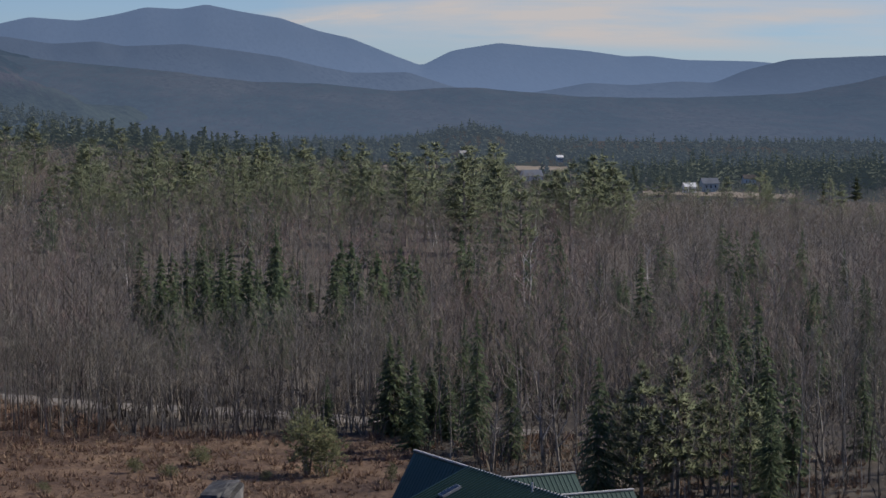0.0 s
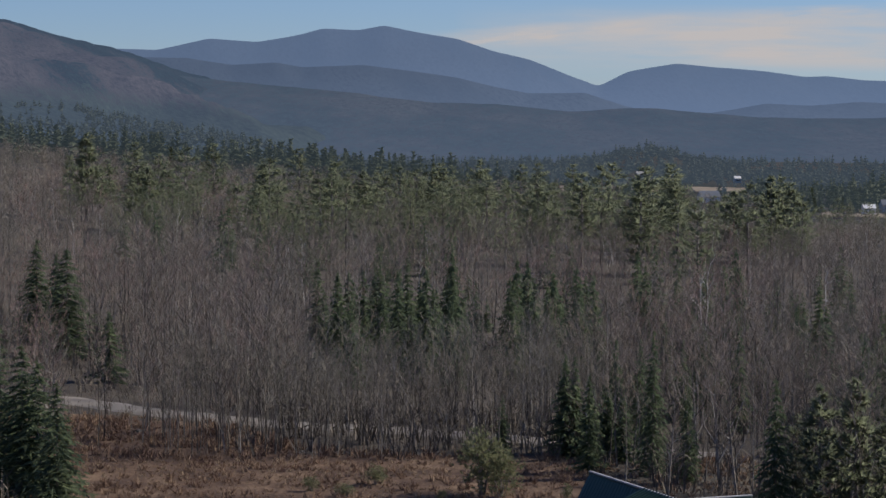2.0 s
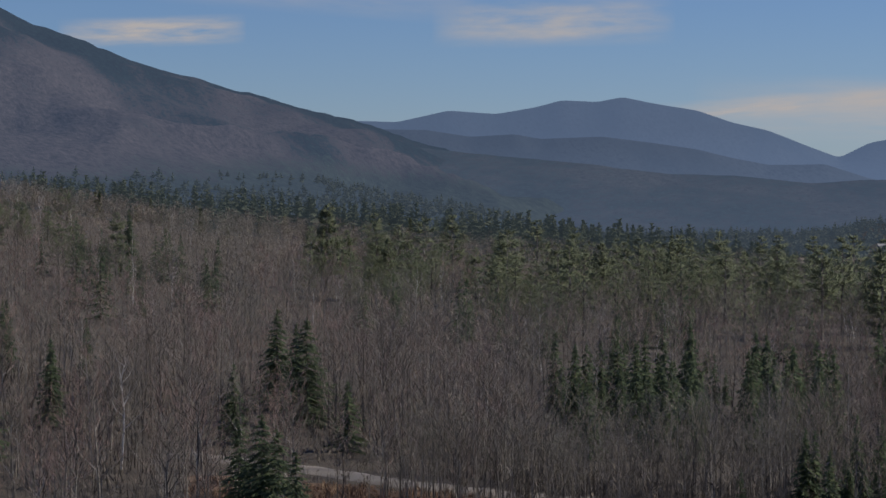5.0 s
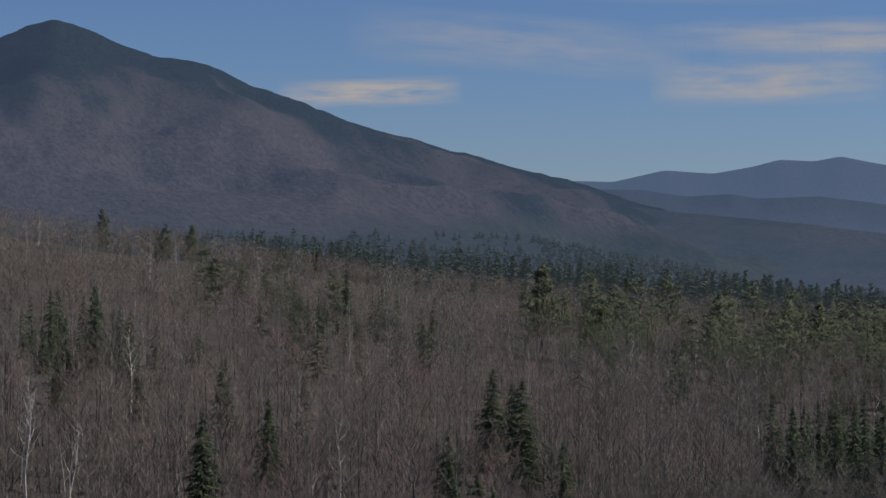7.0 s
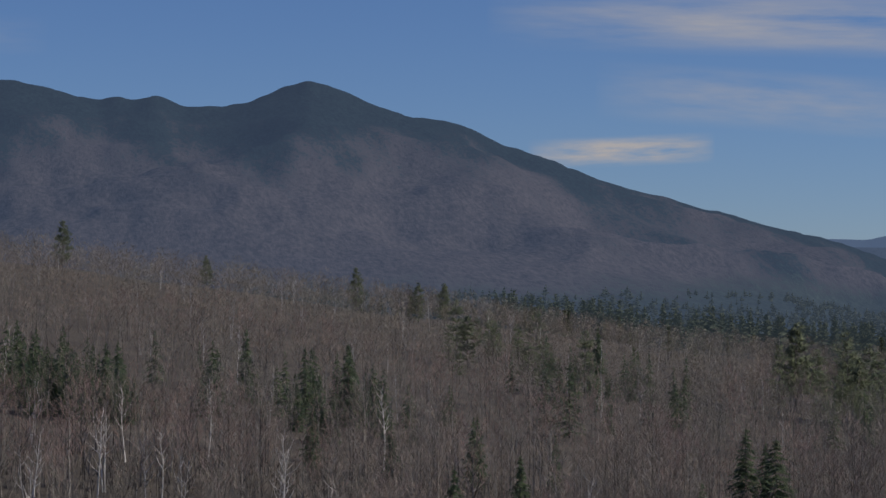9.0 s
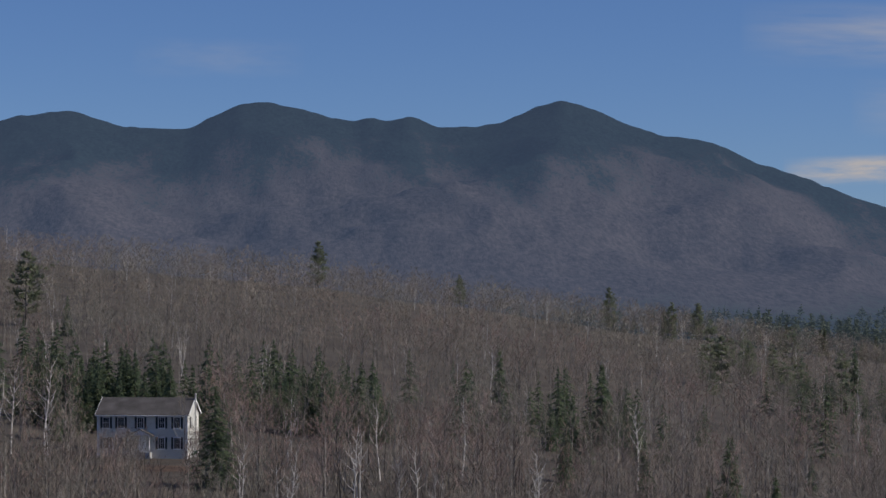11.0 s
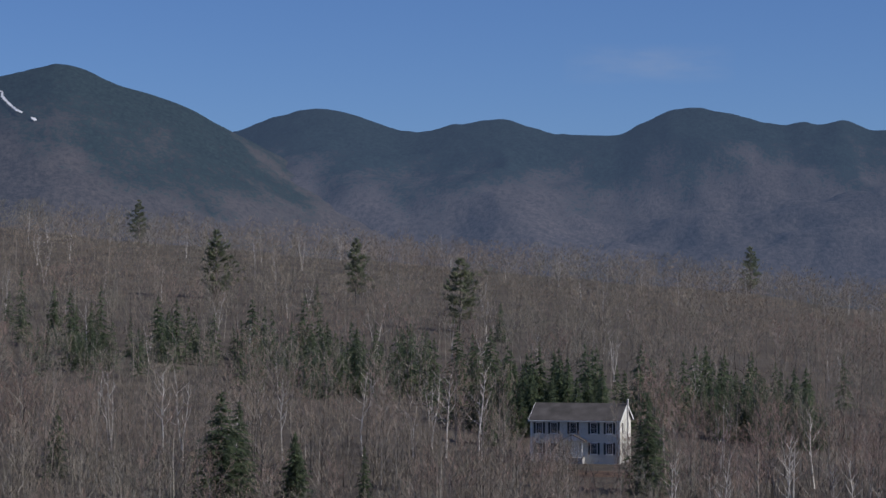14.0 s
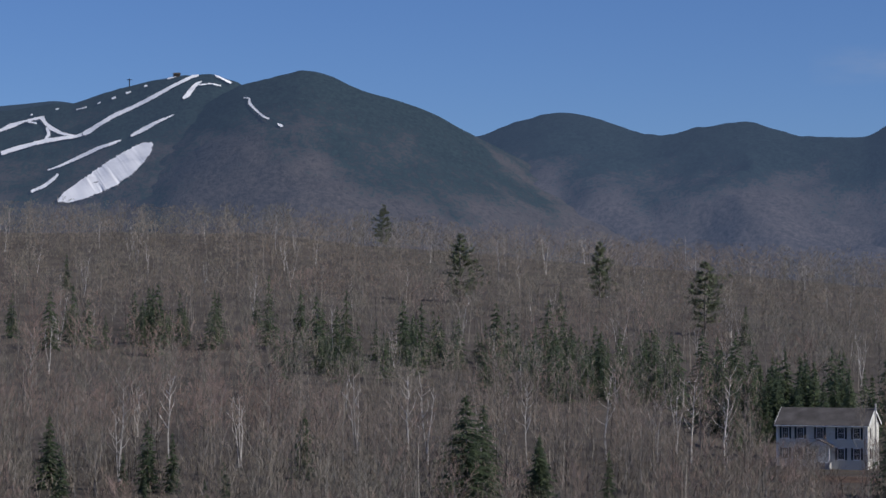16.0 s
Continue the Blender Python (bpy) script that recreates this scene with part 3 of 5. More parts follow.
def planted(name, shapes, spots, mats, label, category, seed=1):
    """Many trees joined into one object. spots: rows of x, y, height."""
    rng = np.random.default_rng(seed)
    V, F, M, base = [], [], [], 0
    zs = ground(spots[:, 0], spots[:, 1]) if spots.shape[1] == 3 else spots[:, 3]
    pick, turn, fat = rng.integers(0, len(shapes), len(spots)), rng.uniform(0, 6.283, len(spots)), rng.uniform(0.8, 1.2, len(spots))
    for (x, y, h), z, k, a, w in zip(spots[:, :3], zs, pick, turn, fat):
        v, f, m = shapes[k]
        c, s = math.cos(a) * h / 10 * w, math.sin(a) * h / 10 * w
        V.append(np.stack([v[:, 0] * c - v[:, 1] * s + x, v[:, 0] * s + v[:, 1] * c + y, v[:, 2] * h / 10 + z], -1))
        F.append(f + base)
        M.append(m)
        base += len(v)
    ob = new(name, mesh_from(name, np.concatenate(V), np.concatenate(F), mats, False, np.concatenate(M)))
    return tagged(ob, label, category, kind="stuff")


class Kind:
    """A kind of tree built once, in a few varieties, and set out many times with shared meshes."""

    def __init__(self, name, shapes, mats, label, category, group, crown="crown"):
        self.name, self.label, self.category, self.group, self.crown, self.sets = name, label, category, group, crown, []
        for v, f, m in shapes:
            pair = []
            for k in (0, 1):
                g = f[m == k]
                used, inv = np.unique(g, return_inverse=True)
                pair.append(mesh_from(name, v[used], inv.reshape(-1, 3), [mats[k]]))
            self.sets.append(pair)

    def plant(self, x, y, h, which, turn, wide=1.0, lean=0.0, label=""):
        root = new(self.name)
        root.matrix_basis = pose(x, y, ground_at(x, y) - 0.02, lean, lean * 0.4, 0) @ pose(0, 0, 0, 0, 0, turn) @ Matrix.Diagonal((h / 10 * wide, h / 10 * wide, h / 10, 1))
        tagged(root, label or self.label, self.category, self.group)
        a, b = self.sets[which % len(self.sets)]
        part("trunk", a, None, root)
        part(self.crown, b, None, root)
        return root


rng = random.Random(7)
BARE_NEAR = [bare_tree(rng, 16, 7, 4, trunk_r=0.085, twig_r=0.013, stout=1.5, start=0.18, spread=0.36) for _ in range(6)]
BARE_HI = [bare_tree(rng, 16, 6, 3, trunk_r=0.07, twig_r=0.018, start=0.2, spread=0.42, fine=False) for _ in range(7)]
BARE_MID = [bare_tree(rng, 12, 6, 2, trunk_r=0.05, twig_r=0.027, spread=0.44, fine=False) for _ in range(7)]
BARE_SLIM = [bare_tree(rng, 12, 5, 3, trunk_r=0.06, twig_r=0.02, start=0.3, spread=0.32) for _ in range(4)]
BARE_FAR = [far_bare(rng) for _ in range(7)]
BIRCH = [bare_tree(rng, 14, 5, 2, trunk_r=0.095, start=0.35, spread=0.3, fork=k % 2 == 1, stout=1.9) for k in range(5)]
BIRCH_FAR = [bare_tree(rng, 9, 3, 0, trunk_r=0.065, stout=1.3, twig_r=0.03, fork=k % 2 == 1, fine=False) for k in range(4)]
SPRUCE = [spruce(rng, 18, 10, w, sprays=4) for w in (0.17, 0.20, 0.23, 0.26)]
SPRUCE_NEAR = [spruce(rng, 25, 11, w, sprays=7, spray_r=0.08) for w in (0.2, 0.24, 0.27)]
SPRUCE_MID = [spruce(rng, 13, 7, w, sprays=4) for w in (0.22, 0.26, 0.3)]
PINE = [pine(rng, 16, 6, sp, f, 4, 11, 0.12) for sp, f in ((0.33, 0.13), (0.28, 0.2), (0.36, 0.16), (0.3, 0.1))]
PINE_STAND = [pine(rng, 13, 6, sp, f) for sp, f in ((0.34, 0.2), (0.28, 0.28), (0.37, 0.24), (0.31, 0.15), (0.26, 0.34))]
PINE_MID = [pine(rng, 12, 6, sp, f, 3, 6) for sp, f in ((0.34, 0.2), (0.28, 0.3), (0.38, 0.24), (0.31, 0.15))]
PINE_BELT = [far_pine(rng, 8, 5, 1, 1.1, 1.05) for _ in range(6)]
CROWN_FAR = [far_pine(rng, 5, 4, 0, 1.5, 1.3) for _ in range(6)]
CROWN_DISTANT = [far_pine(rng, 4, 3, 0, 2.2, 1.7) for _ in range(6)]
BARE_VALLEY = [far_bare(rng, 26, 0.12) for _ in range(4)]


# ---- where trees stand ----
ROAD_A, ROAD_B = Vector(polar(-6.0, 258)), Vector(polar(-22.0, 220))


def road_gap(x, y):
    d = (ROAD_B - ROAD_A).normalized()
    return np.abs((x - ROAD_A.x) * d.y - (y - ROAD_A.y) * d.x)


def scatter(cell, r0, r1, b0, b1, seed):
    g = np.random.default_rng(seed)
    xs, ys = np.arange(-r1, r1, cell), np.arange(0, r1, cell)
    X, Y = np.meshgrid(xs, ys, indexing="ij")
    x, y = (X + g.uniform(0, cell, X.shape)).ravel(), (Y + g.uniform(0, cell, X.shape)).ravel()
    r, b = np.hypot(x, y), bearing(x, y)
    ok = (r > r0) & (r < r1) & (b > b0) & (b < b1)
    return x[ok], y[ok], r[ok], b[ok], g


def open_ground(x, y, r, b):
    """False on the field, the road, the yards and in front of the white house."""
    edge = np.interp(b, [-24.5, -23, -20.5, -19, -6], [176, 186, 195, 214, 216]) + 3 * ripple(x, y, 40, 3.0)
    field = (b < -7.4) & (b > -34) & (r < edge)
    road = road_gap(x, y) < np.where(b > -10.6, 6.5, 4.0)
    hx, hy = polar(12.57, 352)
    yard = (np.hypot(x - hx, y - hy) < 11) | ((b > 11.5) & (b < 13.3) & (r > 330) & (r < 350))
    return ~(field | (road & (b < -6.5)) | yard)
from mathutils.bvhtree import BVHTree

BARE_KIND = Kind("bare_tree", BARE_NEAR, (M_BARK, M_TWIG), "leafless grey-brown hardwood tree in the woods", "tree", "bare hardwoods")
BARE_RED = Kind("bare_tree", BARE_NEAR[:4], (M_BARK, M_TWIG_RED), "leafless tree with reddish budding twigs", "tree", "bare hardwoods")
SLIM_KIND = Kind("bare_tree", BARE_SLIM, (M_BARK, M_TWIG), "slender leafless tree beside the gravel road", "tree", "roadside trees")
BIRCH_KIND = Kind("birch_tree", BIRCH, (M_BIRCH, M_TWIG), "leafless white-barked birch among bare woods", "tree", "white birches")
SPRUCE_KIND = Kind("spruce_tree", SPRUCE, (M_BARK, M_SPRUCE), "dark green pointed spruce among bare trees", "tree", "spruces")
NEAR_KIND = Kind("spruce_tree", SPRUCE_NEAR, (M_BARK, M_SPRUCE), "dense dark green spruce with boughs to the ground", "tree", "spruces")
PINE_KIND = Kind("pine_tree", PINE, (M_BARK, M_PINE), "tall olive-green white pine with level boughs", "tree", "white pines")

STAND_KIND = Kind("pine_tree", PINE_STAND, (M_BARK, M_PINE), "olive-green white pine in a stand", "tree", "white pines")

PINES = [(-20.78, 531, 20.0), (-21.56, 591, 20.0), (-22.92, 611, 18.0), (-23.77, 613, 22.0), (-24.22, 620, 20.5), (-12.11, 561, 18.0),
         (-14.42, 589, 18.0), (-16.03, 632, 19.0), (-18.43, 633, 15.0), (-8.07, 600, 21.5), (-9.51, 572, 16.0), (2.0, 789, 14.0),
         (0.57, 790, 13.0), (-0.04, 800, 14.0), (-0.57, 608, 13.0), (8.69, 800, 15.0), (5.44, 820, 10.4), (17.75, 628, 17.1),
         (15.35, 571, 17.1), (20.96, 613, 17.0), (22.72, 800, 13.6)]
SPRUCES = [(-6.94, 309, 13.1), (-7.38, 319, 11.0), (-7.62, 296, 13.0), (-0.26, 255, 11.1), (-1.78, 280, 10.1), (-0.7, 338, 10.0),
           (2.18, 410, 14.1), (-4.38, 637, 11.0), (-3.56, 680, 12.0), (-2.59, 340, 8.1), (-5.94, 274, 9.1), (-8.57, 271, 8.1),
           (-10.36, 788, 8.0), (3.04, 339, 8.0), (1.19, 341, 8.1), (-6.06, 198, 11.0), (-6.58, 195, 12.1), (-6.93, 193, 11.1), (-7.37, 184, 10.1)]
SPRUCES_EAST = [(-19.73, 302, 13.0), (-17.78, 314, 11.0), (-21.1, 204, 12.1), (-16.67, 297, 9.0), (-18.82, 332, 10.1), (-15.44, 285, 10.1),
                (-26.73, 258, 11.0), (-25.92, 222, 11.1), (-24.53, 301, 10.0), (-26.28, 250, 12.0), (-20.25, 224, 10.0), (-20.8, 224, 10.0),
                (-23.91, 178, 11.0), (-27.88, 178, 9.0), (-14.79, 325, 11.0), (-14.4, 328, 10.1), (-19.08, 218, 9.0), (-29.97, 204, 9.0),
                (-25.59, 394, 10.0), (-29.5, 437, 9.0), (-21.89, 200, 8.0)]
SPRUCES_WEST = [(4.52, 432, 13.1), (2.14, 461, 11.0), (11.05, 300, 12.4), (19.15, 290, 8.2), (29.97, 617, 9.0), (14.42, 550, 9.0),
                (18.65, 587, 8.0), (20.83, 289, 13.1), (20.43, 295, 11.1), (28.12, 299, 9.0), (30.34, 303, 9.1), (19.14, 291, 8.1),
                (17.55, 286, 7.1), (-0.79, 355, 9.0), (-1.79, 287, 9.1), (2.98, 348, 8.0), (13.09, 391, 9.0), (9.84, 411, 8.1), (3.36, 397, 8.0),
                (-4.47, 652, 9.1), (-3.59, 662, 11.0)]
BIRCHES = [(28.72, 330, 12.0), (23.36, 345, 12.1), (22.17, 333, 12.0), (21.71, 333, 12.0), (15.68, 344, 12.0), (14.91, 336, 13.0),
           (7.76, 291, 10.1), (3.68, 292, 9.0), (10.49, 275, 9.0), (7.91, 279, 11.0), (3.82, 268, 10.1), (9.46, 261, 10.0), (6.85, 276, 9.0),
           (5.95, 270, 9.0), (-3.4, 244, 12.0), (3.74, 253, 12.1), (2.79, 248, 10.1), (6.46, 283, 9.1),
           (-22.21, 325, 14.0), (-24.94, 345, 13.0), (9.32, 272, 9.2)]
WIDE = [(11.05, 300), (20.83, 289), (20.43, 295), (-6.94, 309), (-7.62, 296), (-6.06, 198), (-6.58, 195), (-6.93, 193), (-7.37, 184)]
placed = []
rng = random.Random(11)
for k, (b, r, h) in enumerate(PINES):
    PINE_KIND.plant(*polar(b, r), h, k, rng.uniform(0, 360), rng.uniform(0.95, 1.2))
    placed.append((*polar(b, r), 3.4, 55 if r < 700 else 30))
for k, (b, r, h) in enumerate(SPRUCES + SPRUCES_EAST + SPRUCES_WEST):
    (NEAR_KIND if r < 230 or (b, r) in WIDE else SPRUCE_KIND).plant(*polar(b, r), h, k, rng.uniform(0, 360), (1.45 if (b, r) in WIDE else rng.uniform(0.95, 1.3)) if b > -19 else rng.uniform(0.7, 0.95))
    placed.append((*polar(b, r), 2.5, 42 if b > -19 or r > 240 else 6))
for k, (b, r, h) in enumerate(BIRCHES):
    BIRCH_KIND.plant(*polar(b, r), h, 0 if k == 0 else k, rng.uniform(0, 360), 1.0, 8.0 if k == 0 else rng.uniform(-3, 3))
    placed.append((*polar(b, r), 1.6, 40))
more = random.Random(41)
for k in range(13):
    b, r = more.uniform(13.8, 31.5) if k < 9 else more.uniform(1, 10.5), more.uniform(285, 360)
    BIRCH_KIND.plant(*polar(b, r), more.uniform(9, 12.5), k, more.uniform(0, 360), 1.0, more.uniform(-4, 4))
    placed.append((*polar(b, r), 1.6, 40))
placed = np.array(placed)


# evergreen thickets: bearing, distance, half-widths along both, how many, usual height
THICKETS = [(13.6, 386, 1.8, 16, 50, 9.0), (9.0, 398, 2.2, 18, 36, 8.5), (17.3, 432, 2.6, 16, 64, 8.5), (21.5, 478, 2.4, 14, 34, 9.0), (27.8, 500, 2.6, 14, 34, 9.0),
            (-14.9, 318, 1.4, 28, 26, 10.0), (-18.4, 318, 1.6, 30, 28, 10.0), (-20.6, 216, 1.0, 10, 8, 9.5), (-26.3, 246, 1.2, 20, 20, 10.0),
            (-28.5, 200, 1.5, 14, 8, 9.0), (-29.0, 300, 2.0, 60, 26, 9.5), (-24.0, 330, 2.5, 60, 26, 9.5), (-27.0, 420, 3.0, 60, 24, 10.0), (-21.0, 400, 2.0, 50, 18, 10.0), (2.5, 420, 3.0, 35, 30, 9.5), (-3.8, 560, 2.0, 70, 26, 11.0),
            (-11.5, 470, 1.6, 30, 14, 10.0), (-16.5, 480, 2.4, 40, 16, 10.0), (8.5, 430, 2.5, 20, 20, 8.0), (28.0, 292, 3.0, 20, 8, 7.0), (17.8, 450, 1.2, 10, 26, 8.0), (23.5, 455, 1.5, 10, 20, 7.0), (8.2, 384, 1.6, 12, 26, 7.5), (14.3, 374, 0.7, 8, 12, 8.5), (-18.9, 216, 1.2, 9, 16, 8.5), (-16.0, 300, 1.5, 30, 14, 9.5), (-22.5, 250, 2.0, 30, 8, 9.0)]


def clear_of(x, y):
    ok = np.ones(len(x), bool)
    for px, py, d, front in placed:
        r0 = math.hypot(px, py)
        along = (x * px + y * py) / r0
        across = np.abs(x * py - y * px) / r0
        ok &= ~((across < d) & (along > r0 - front) & (along < r0 + d))
    r, b = np.hypot(x, y), bearing(x, y)
    g = np.random.default_rng(len(x))
    thick = np.zeros(len(x))
    for b0, r0, wb, wr, n, h in THICKETS:
        thick = np.maximum(thick, min(1.0, n / (wb * wr) / 0.42) * np.exp(-((b - b0) / wb) ** 2 - ((r - r0 + 20) / (wr * 1.5 + (12 if b0 > 5 else 0))) ** 2))
    return ok & (g.uniform(0, 1, len(x)) > thick * 0.9)


extra, g = [], np.random.default_rng(5)
for b, r, wb, wr, n, h in THICKETS:
    for _ in range(n):
        bb, rr = b + g.normal(0, wb * 0.65), r + g.normal(0, wr * 0.7)
        x, y = polar(bb, rr)
        if bool(open_ground(np.array(x), np.array(y), np.array(rr), np.array(bb))) and not (11.0 < bb < 14.2 and rr < 366):
            extra.append((x, y, h * (g.uniform(0.75, 1.4) if b > 5 else g.uniform(0.5, 1.25)), rr))
extra.sort(key=lambda q: q[3])
placed = np.concatenate([placed, np.array([(q[0], q[1], 1.7, 9) for q in extra])])
for k, (x, y, h, rr) in enumerate(extra[:230]):
    SPRUCE_KIND.plant(x, y, h, k, rng.uniform(0, 360), rng.uniform(0.85, 1.2), label="dark green young spruce in a thicket")
planted("far_spruces", SPRUCE_MID, np.array([q[:3] for q in extra[230:]]), (M_BARK, M_SPRUCE), "dark green spruces in distant thickets", "trees")

# stands of white pine behind the hardwoods
pines, g = [], np.random.default_rng(15)
for b, r, wb, wr, n, h in [(-12.5, 600, 2.6, 60, 32, 14.5), (-16.5, 640, 2.8, 60, 32, 15.5), (-21.5, 600, 2.4, 50, 20, 17.0), (-8.8, 610, 1.2, 40, 12, 13.5),
                           (-1.5, 640, 2.0, 60, 14, 11.0), (-27.5, 820, 3.5, 60, 30, 13.0), (-12.0, 540, 2.0, 30, 14, 13.0), (-16.0, 560, 2.6, 30, 18, 14.5), (-20.5, 690, 3.0, 30, 14, 14.0)]:
    for _ in range(n):
        pines.append((*polar(b + g.normal(0, wb * 0.6), r + g.normal(0, wr * 1.1)), h * g.uniform(0.7, 1.4)))
for k, (x, y, h) in enumerate(pines[:120]):
    STAND_KIND.plant(x, y, h, k, rng.uniform(0, 360), rng.uniform(1.0, 1.35))
planted("pine_stand", PINE_MID, np.array(pines[120:]), (M_BARK, M_PINE), "olive-green white pines standing together", "trees", 12)
placed = np.concatenate([placed, np.array([(q[0], q[1], 3.0, 22) for q in pines])])

# hardwoods: the nearest as single trees, those behind joined by bands
x, y, r, b, g = scatter(4.3, 176, 355, -34, 35, 21)
ok = open_ground(x, y, r, b) & clear_of(x, y) & ((b < -5) | (r > 190 + 3.2 * np.clip(b + 5, 0, 13)))
x, y, r, b = x[ok], y[ok], r[ok], b[ok]
h = (g.uniform(6.0, 12.0, len(x)) + 2.5 * (g.uniform(0, 1, len(x)) > 0.8)) * np.where((b < -8) & (b > -19.5) & (r < 262), 0.88, 1.0)
wedge = (b > 11.4) & (b < 14.0) & (r < 350)
h = np.where(wedge, np.clip(np.minimum(h, (30 - r * np.tan(np.radians(np.where((b > 11.8) & (b < 12.65), 3.6, 2.5))) - ground(x, y)) * g.uniform(0.6, 1.0, len(x))), 1.2, None), h)
order = np.argsort(r + g.uniform(-40, 40, len(x)))
for n, i in enumerate(order[:290]):
    kind = SLIM_KIND if (-19.5 < b[i] < -8 and r[i] < 262) else (BARE_RED if ripple(x[i], y[i], 120, 4.0) > 0.1 else BARE_KIND)
    kind.plant(x[i], y[i], h[i], n, g.uniform(0, 360), g.uniform(0.85, 1.15), g.uniform(-3, 3))
rest = order[290:]
red = ripple(x[rest], y[rest], 120, 4.0) > 0.1
spots = np.stack([x, y, h], -1)[rest]
planted("bare_woods", BARE_HI, spots[~red], (M_BARK, M_TWIG), "leafless grey-brown hardwoods standing close together", "woods", 2)
planted("budding_woods", BARE_HI, spots[red], (M_BARK, M_TWIG_RED), "leafless hardwoods with reddish budding twigs", "woods", 3)

x, y, r, b, g = scatter(6.7, 355, 560, -34, 35, 22)
ok = open_ground(x, y, r, b) & clear_of(x, y)
spots = np.stack([x, y, g.uniform(7.5, 12.5, len(x))], -1)[ok]
red = ripple(spots[:, 0], spots[:, 1], 150, 4.0) > 0.25
planted("middle_woods", BARE_MID, spots[~red], (M_BARK, M_TWIG), "leafless grey-brown hardwoods on the rising ground", "woods", 4)
planted("middle_budding_woods", BARE_MID, spots[red], (M_BARK, M_TWIG_RED), "leafless reddish hardwoods on the rising ground", "woods", 5)

x, y, r, b, g = scatter(8.6, 560, 960, -34, 35, 23)
ok = clear_of(x, y) & ((b > -24) | (r < 860))
spots = np.stack([x, y, g.uniform(8.0, 12.5, len(x))], -1)[ok]
planted("hillside_woods", BARE_FAR, spots, (M_BARK, M_TWIG_FAR), "leafless pale brown hardwoods covering the hillside", "woods", 6)

x, y, r, b, g = scatter(4.2, 178, 300, -34, -19, 34)
ok = open_ground(x, y, r, b)
planted("thin_woods", BARE_SLIM, np.stack([x, y, g.uniform(4.5, 11, len(x))], -1)[ok], (M_BARK, M_TWIG), "slender leafless trees behind the metal-roofed house", "woods", 14)

g = np.random.default_rng(36)
bb, rr = g.uniform(12.7, 13.7, 46), g.uniform(296, 332, 46)
planted("yard_brush", BARE_SLIM, np.stack([-np.sin(np.radians(bb)) * rr, np.cos(np.radians(bb)) * rr, g.uniform(2.5, 5.6, 46) * (rr - 200) / 130], -1), (M_BARK, M_TWIG), "thin leafless brush before the white house", "brush", 18)

# scattered birches on the hillside
x, y, r, b, g = scatter(39, 360, 800, -30, 34, 24)
planted("far_birches", BIRCH_FAR, np.stack([x, y, g.uniform(8, 12, len(x))], -1), (M_BIRCH, M_TWIG), "white-stemmed birches scattered through bare woods", "trees", 7)

# valley pines and spruces beyond the hardwoods
surfaces = []
for name in ("ground", "mountain_massif", "low_hills"):
    me = bpy.data.objects[name].data
    surfaces.append(BVHTree.FromPolygons([v.co for v in me.vertices], [tuple(p.vertices) for p in me.polygons]))


def land_top(x, y):
    best = -99.0
    for tree in surfaces:
        p = tree.ray_cast(Vector((x, y, 900)), Vector((0, 0, -1)))[0]
        if p:
            best = max(best, p.z)
    return best


HAMLET = [(-22.34, 1378, 11.0), (-20.77, 1834, 5.5), (-26.42, 1186, 8.0), (-22.99, 1778, 4.5), (-25.97, 1120, 5.5), (-27.32, 1326, 6.5)]
MEADOWS = [(-18.9, -23.2, 1550, 1670), (-24.9, -28.4, 1055, 1135)]


def kept_low(x, y, r, b, z, h):
    """Trees before the houses and meadows stay low enough to leave them in sight."""
    for hb, hr, w in HAMLET:
        cap = 31.0 - r * (30 - ground_at(*polar(hb, hr))) / hr - z
        h = np.where((np.abs(b - hb) < 0.32) & (r < hr + 8), np.minimum(h, cap), h)
    for b0, b1, r0, r1 in MEADOWS:
        cap = 31.0 - r * (30 - np.interp(b, [b1, b0], [ground_at(*polar(b1, r0)), ground_at(*polar(b0, r0))])) / r0 - z
        cap = cap + 5.5 * (rough_land(b * 20, r * 0.02, 9.0, 4.0, 2) > 0.47)
        h = np.where((b < b0) & (b > b1) & (r < r1), np.minimum(h, cap), h)
    return h



x, y, r, b, g = scatter(9.5, 850, 1500, -34, 9, 25)
x2, y2, r2, b2, g2 = scatter(10.5, 1500, 2400, -34, 9, 26)
fine = r2 < 2380
x, y, r, b = (np.concatenate([p, q[fine]]) for p, q in ((x, x2), (y, y2), (r, r2), (b, b2)))
patch = rough_land(x * 0.5, y, 210, 6.0)
brown = np.exp(-((r - np.interp(b, [-30, -19, -8], [1100, 1480, 1420])) / 170) ** 2)
green = g.uniform(0, 1, len(x)) < np.where(r < 1150, 0.1, 0.9) * np.where(patch > 0.47, 1.0, 0.25) * (1 - 0.8 * brown)
knoll = (np.abs(b + 20.9) < 1.9) & (np.abs(r - 2050) < 230)
green |= knoll & (patch > 0.3)
keep = np.ones(len(x), bool)
for hb, hr, w in HAMLET:
    keep &= ~((np.abs(b - hb) < 0.32) & (r > hr - 30) & (r < hr + 14))
for b0, b1, r0, r1 in MEADOWS:
    keep &= ~((b < b0) & (b > b1) & (r > r0 - 5) & (r < r1 + 5))
keep &= ~((b > 2) & (r < 1500))
bare = keep & ~green & (r > 960) & (r < 2000) & (g.uniform(0, 1, len(x)) < 0.55)
keep &= green
z = np.array([land_top(p, q) for p, q in zip(x, y)]) - 0.5
h = np.interp(r, [1000, 1300, 1700, 2300, 2750], [11, 12.5, 12, 10, 7]) * (0.55 + 0.6 * g.uniform(0, 1, len(x)) ** 1.4)
h = kept_low(x, y, r, b, z, h)
keep &= h > 1.5
bare &= h > 1.5
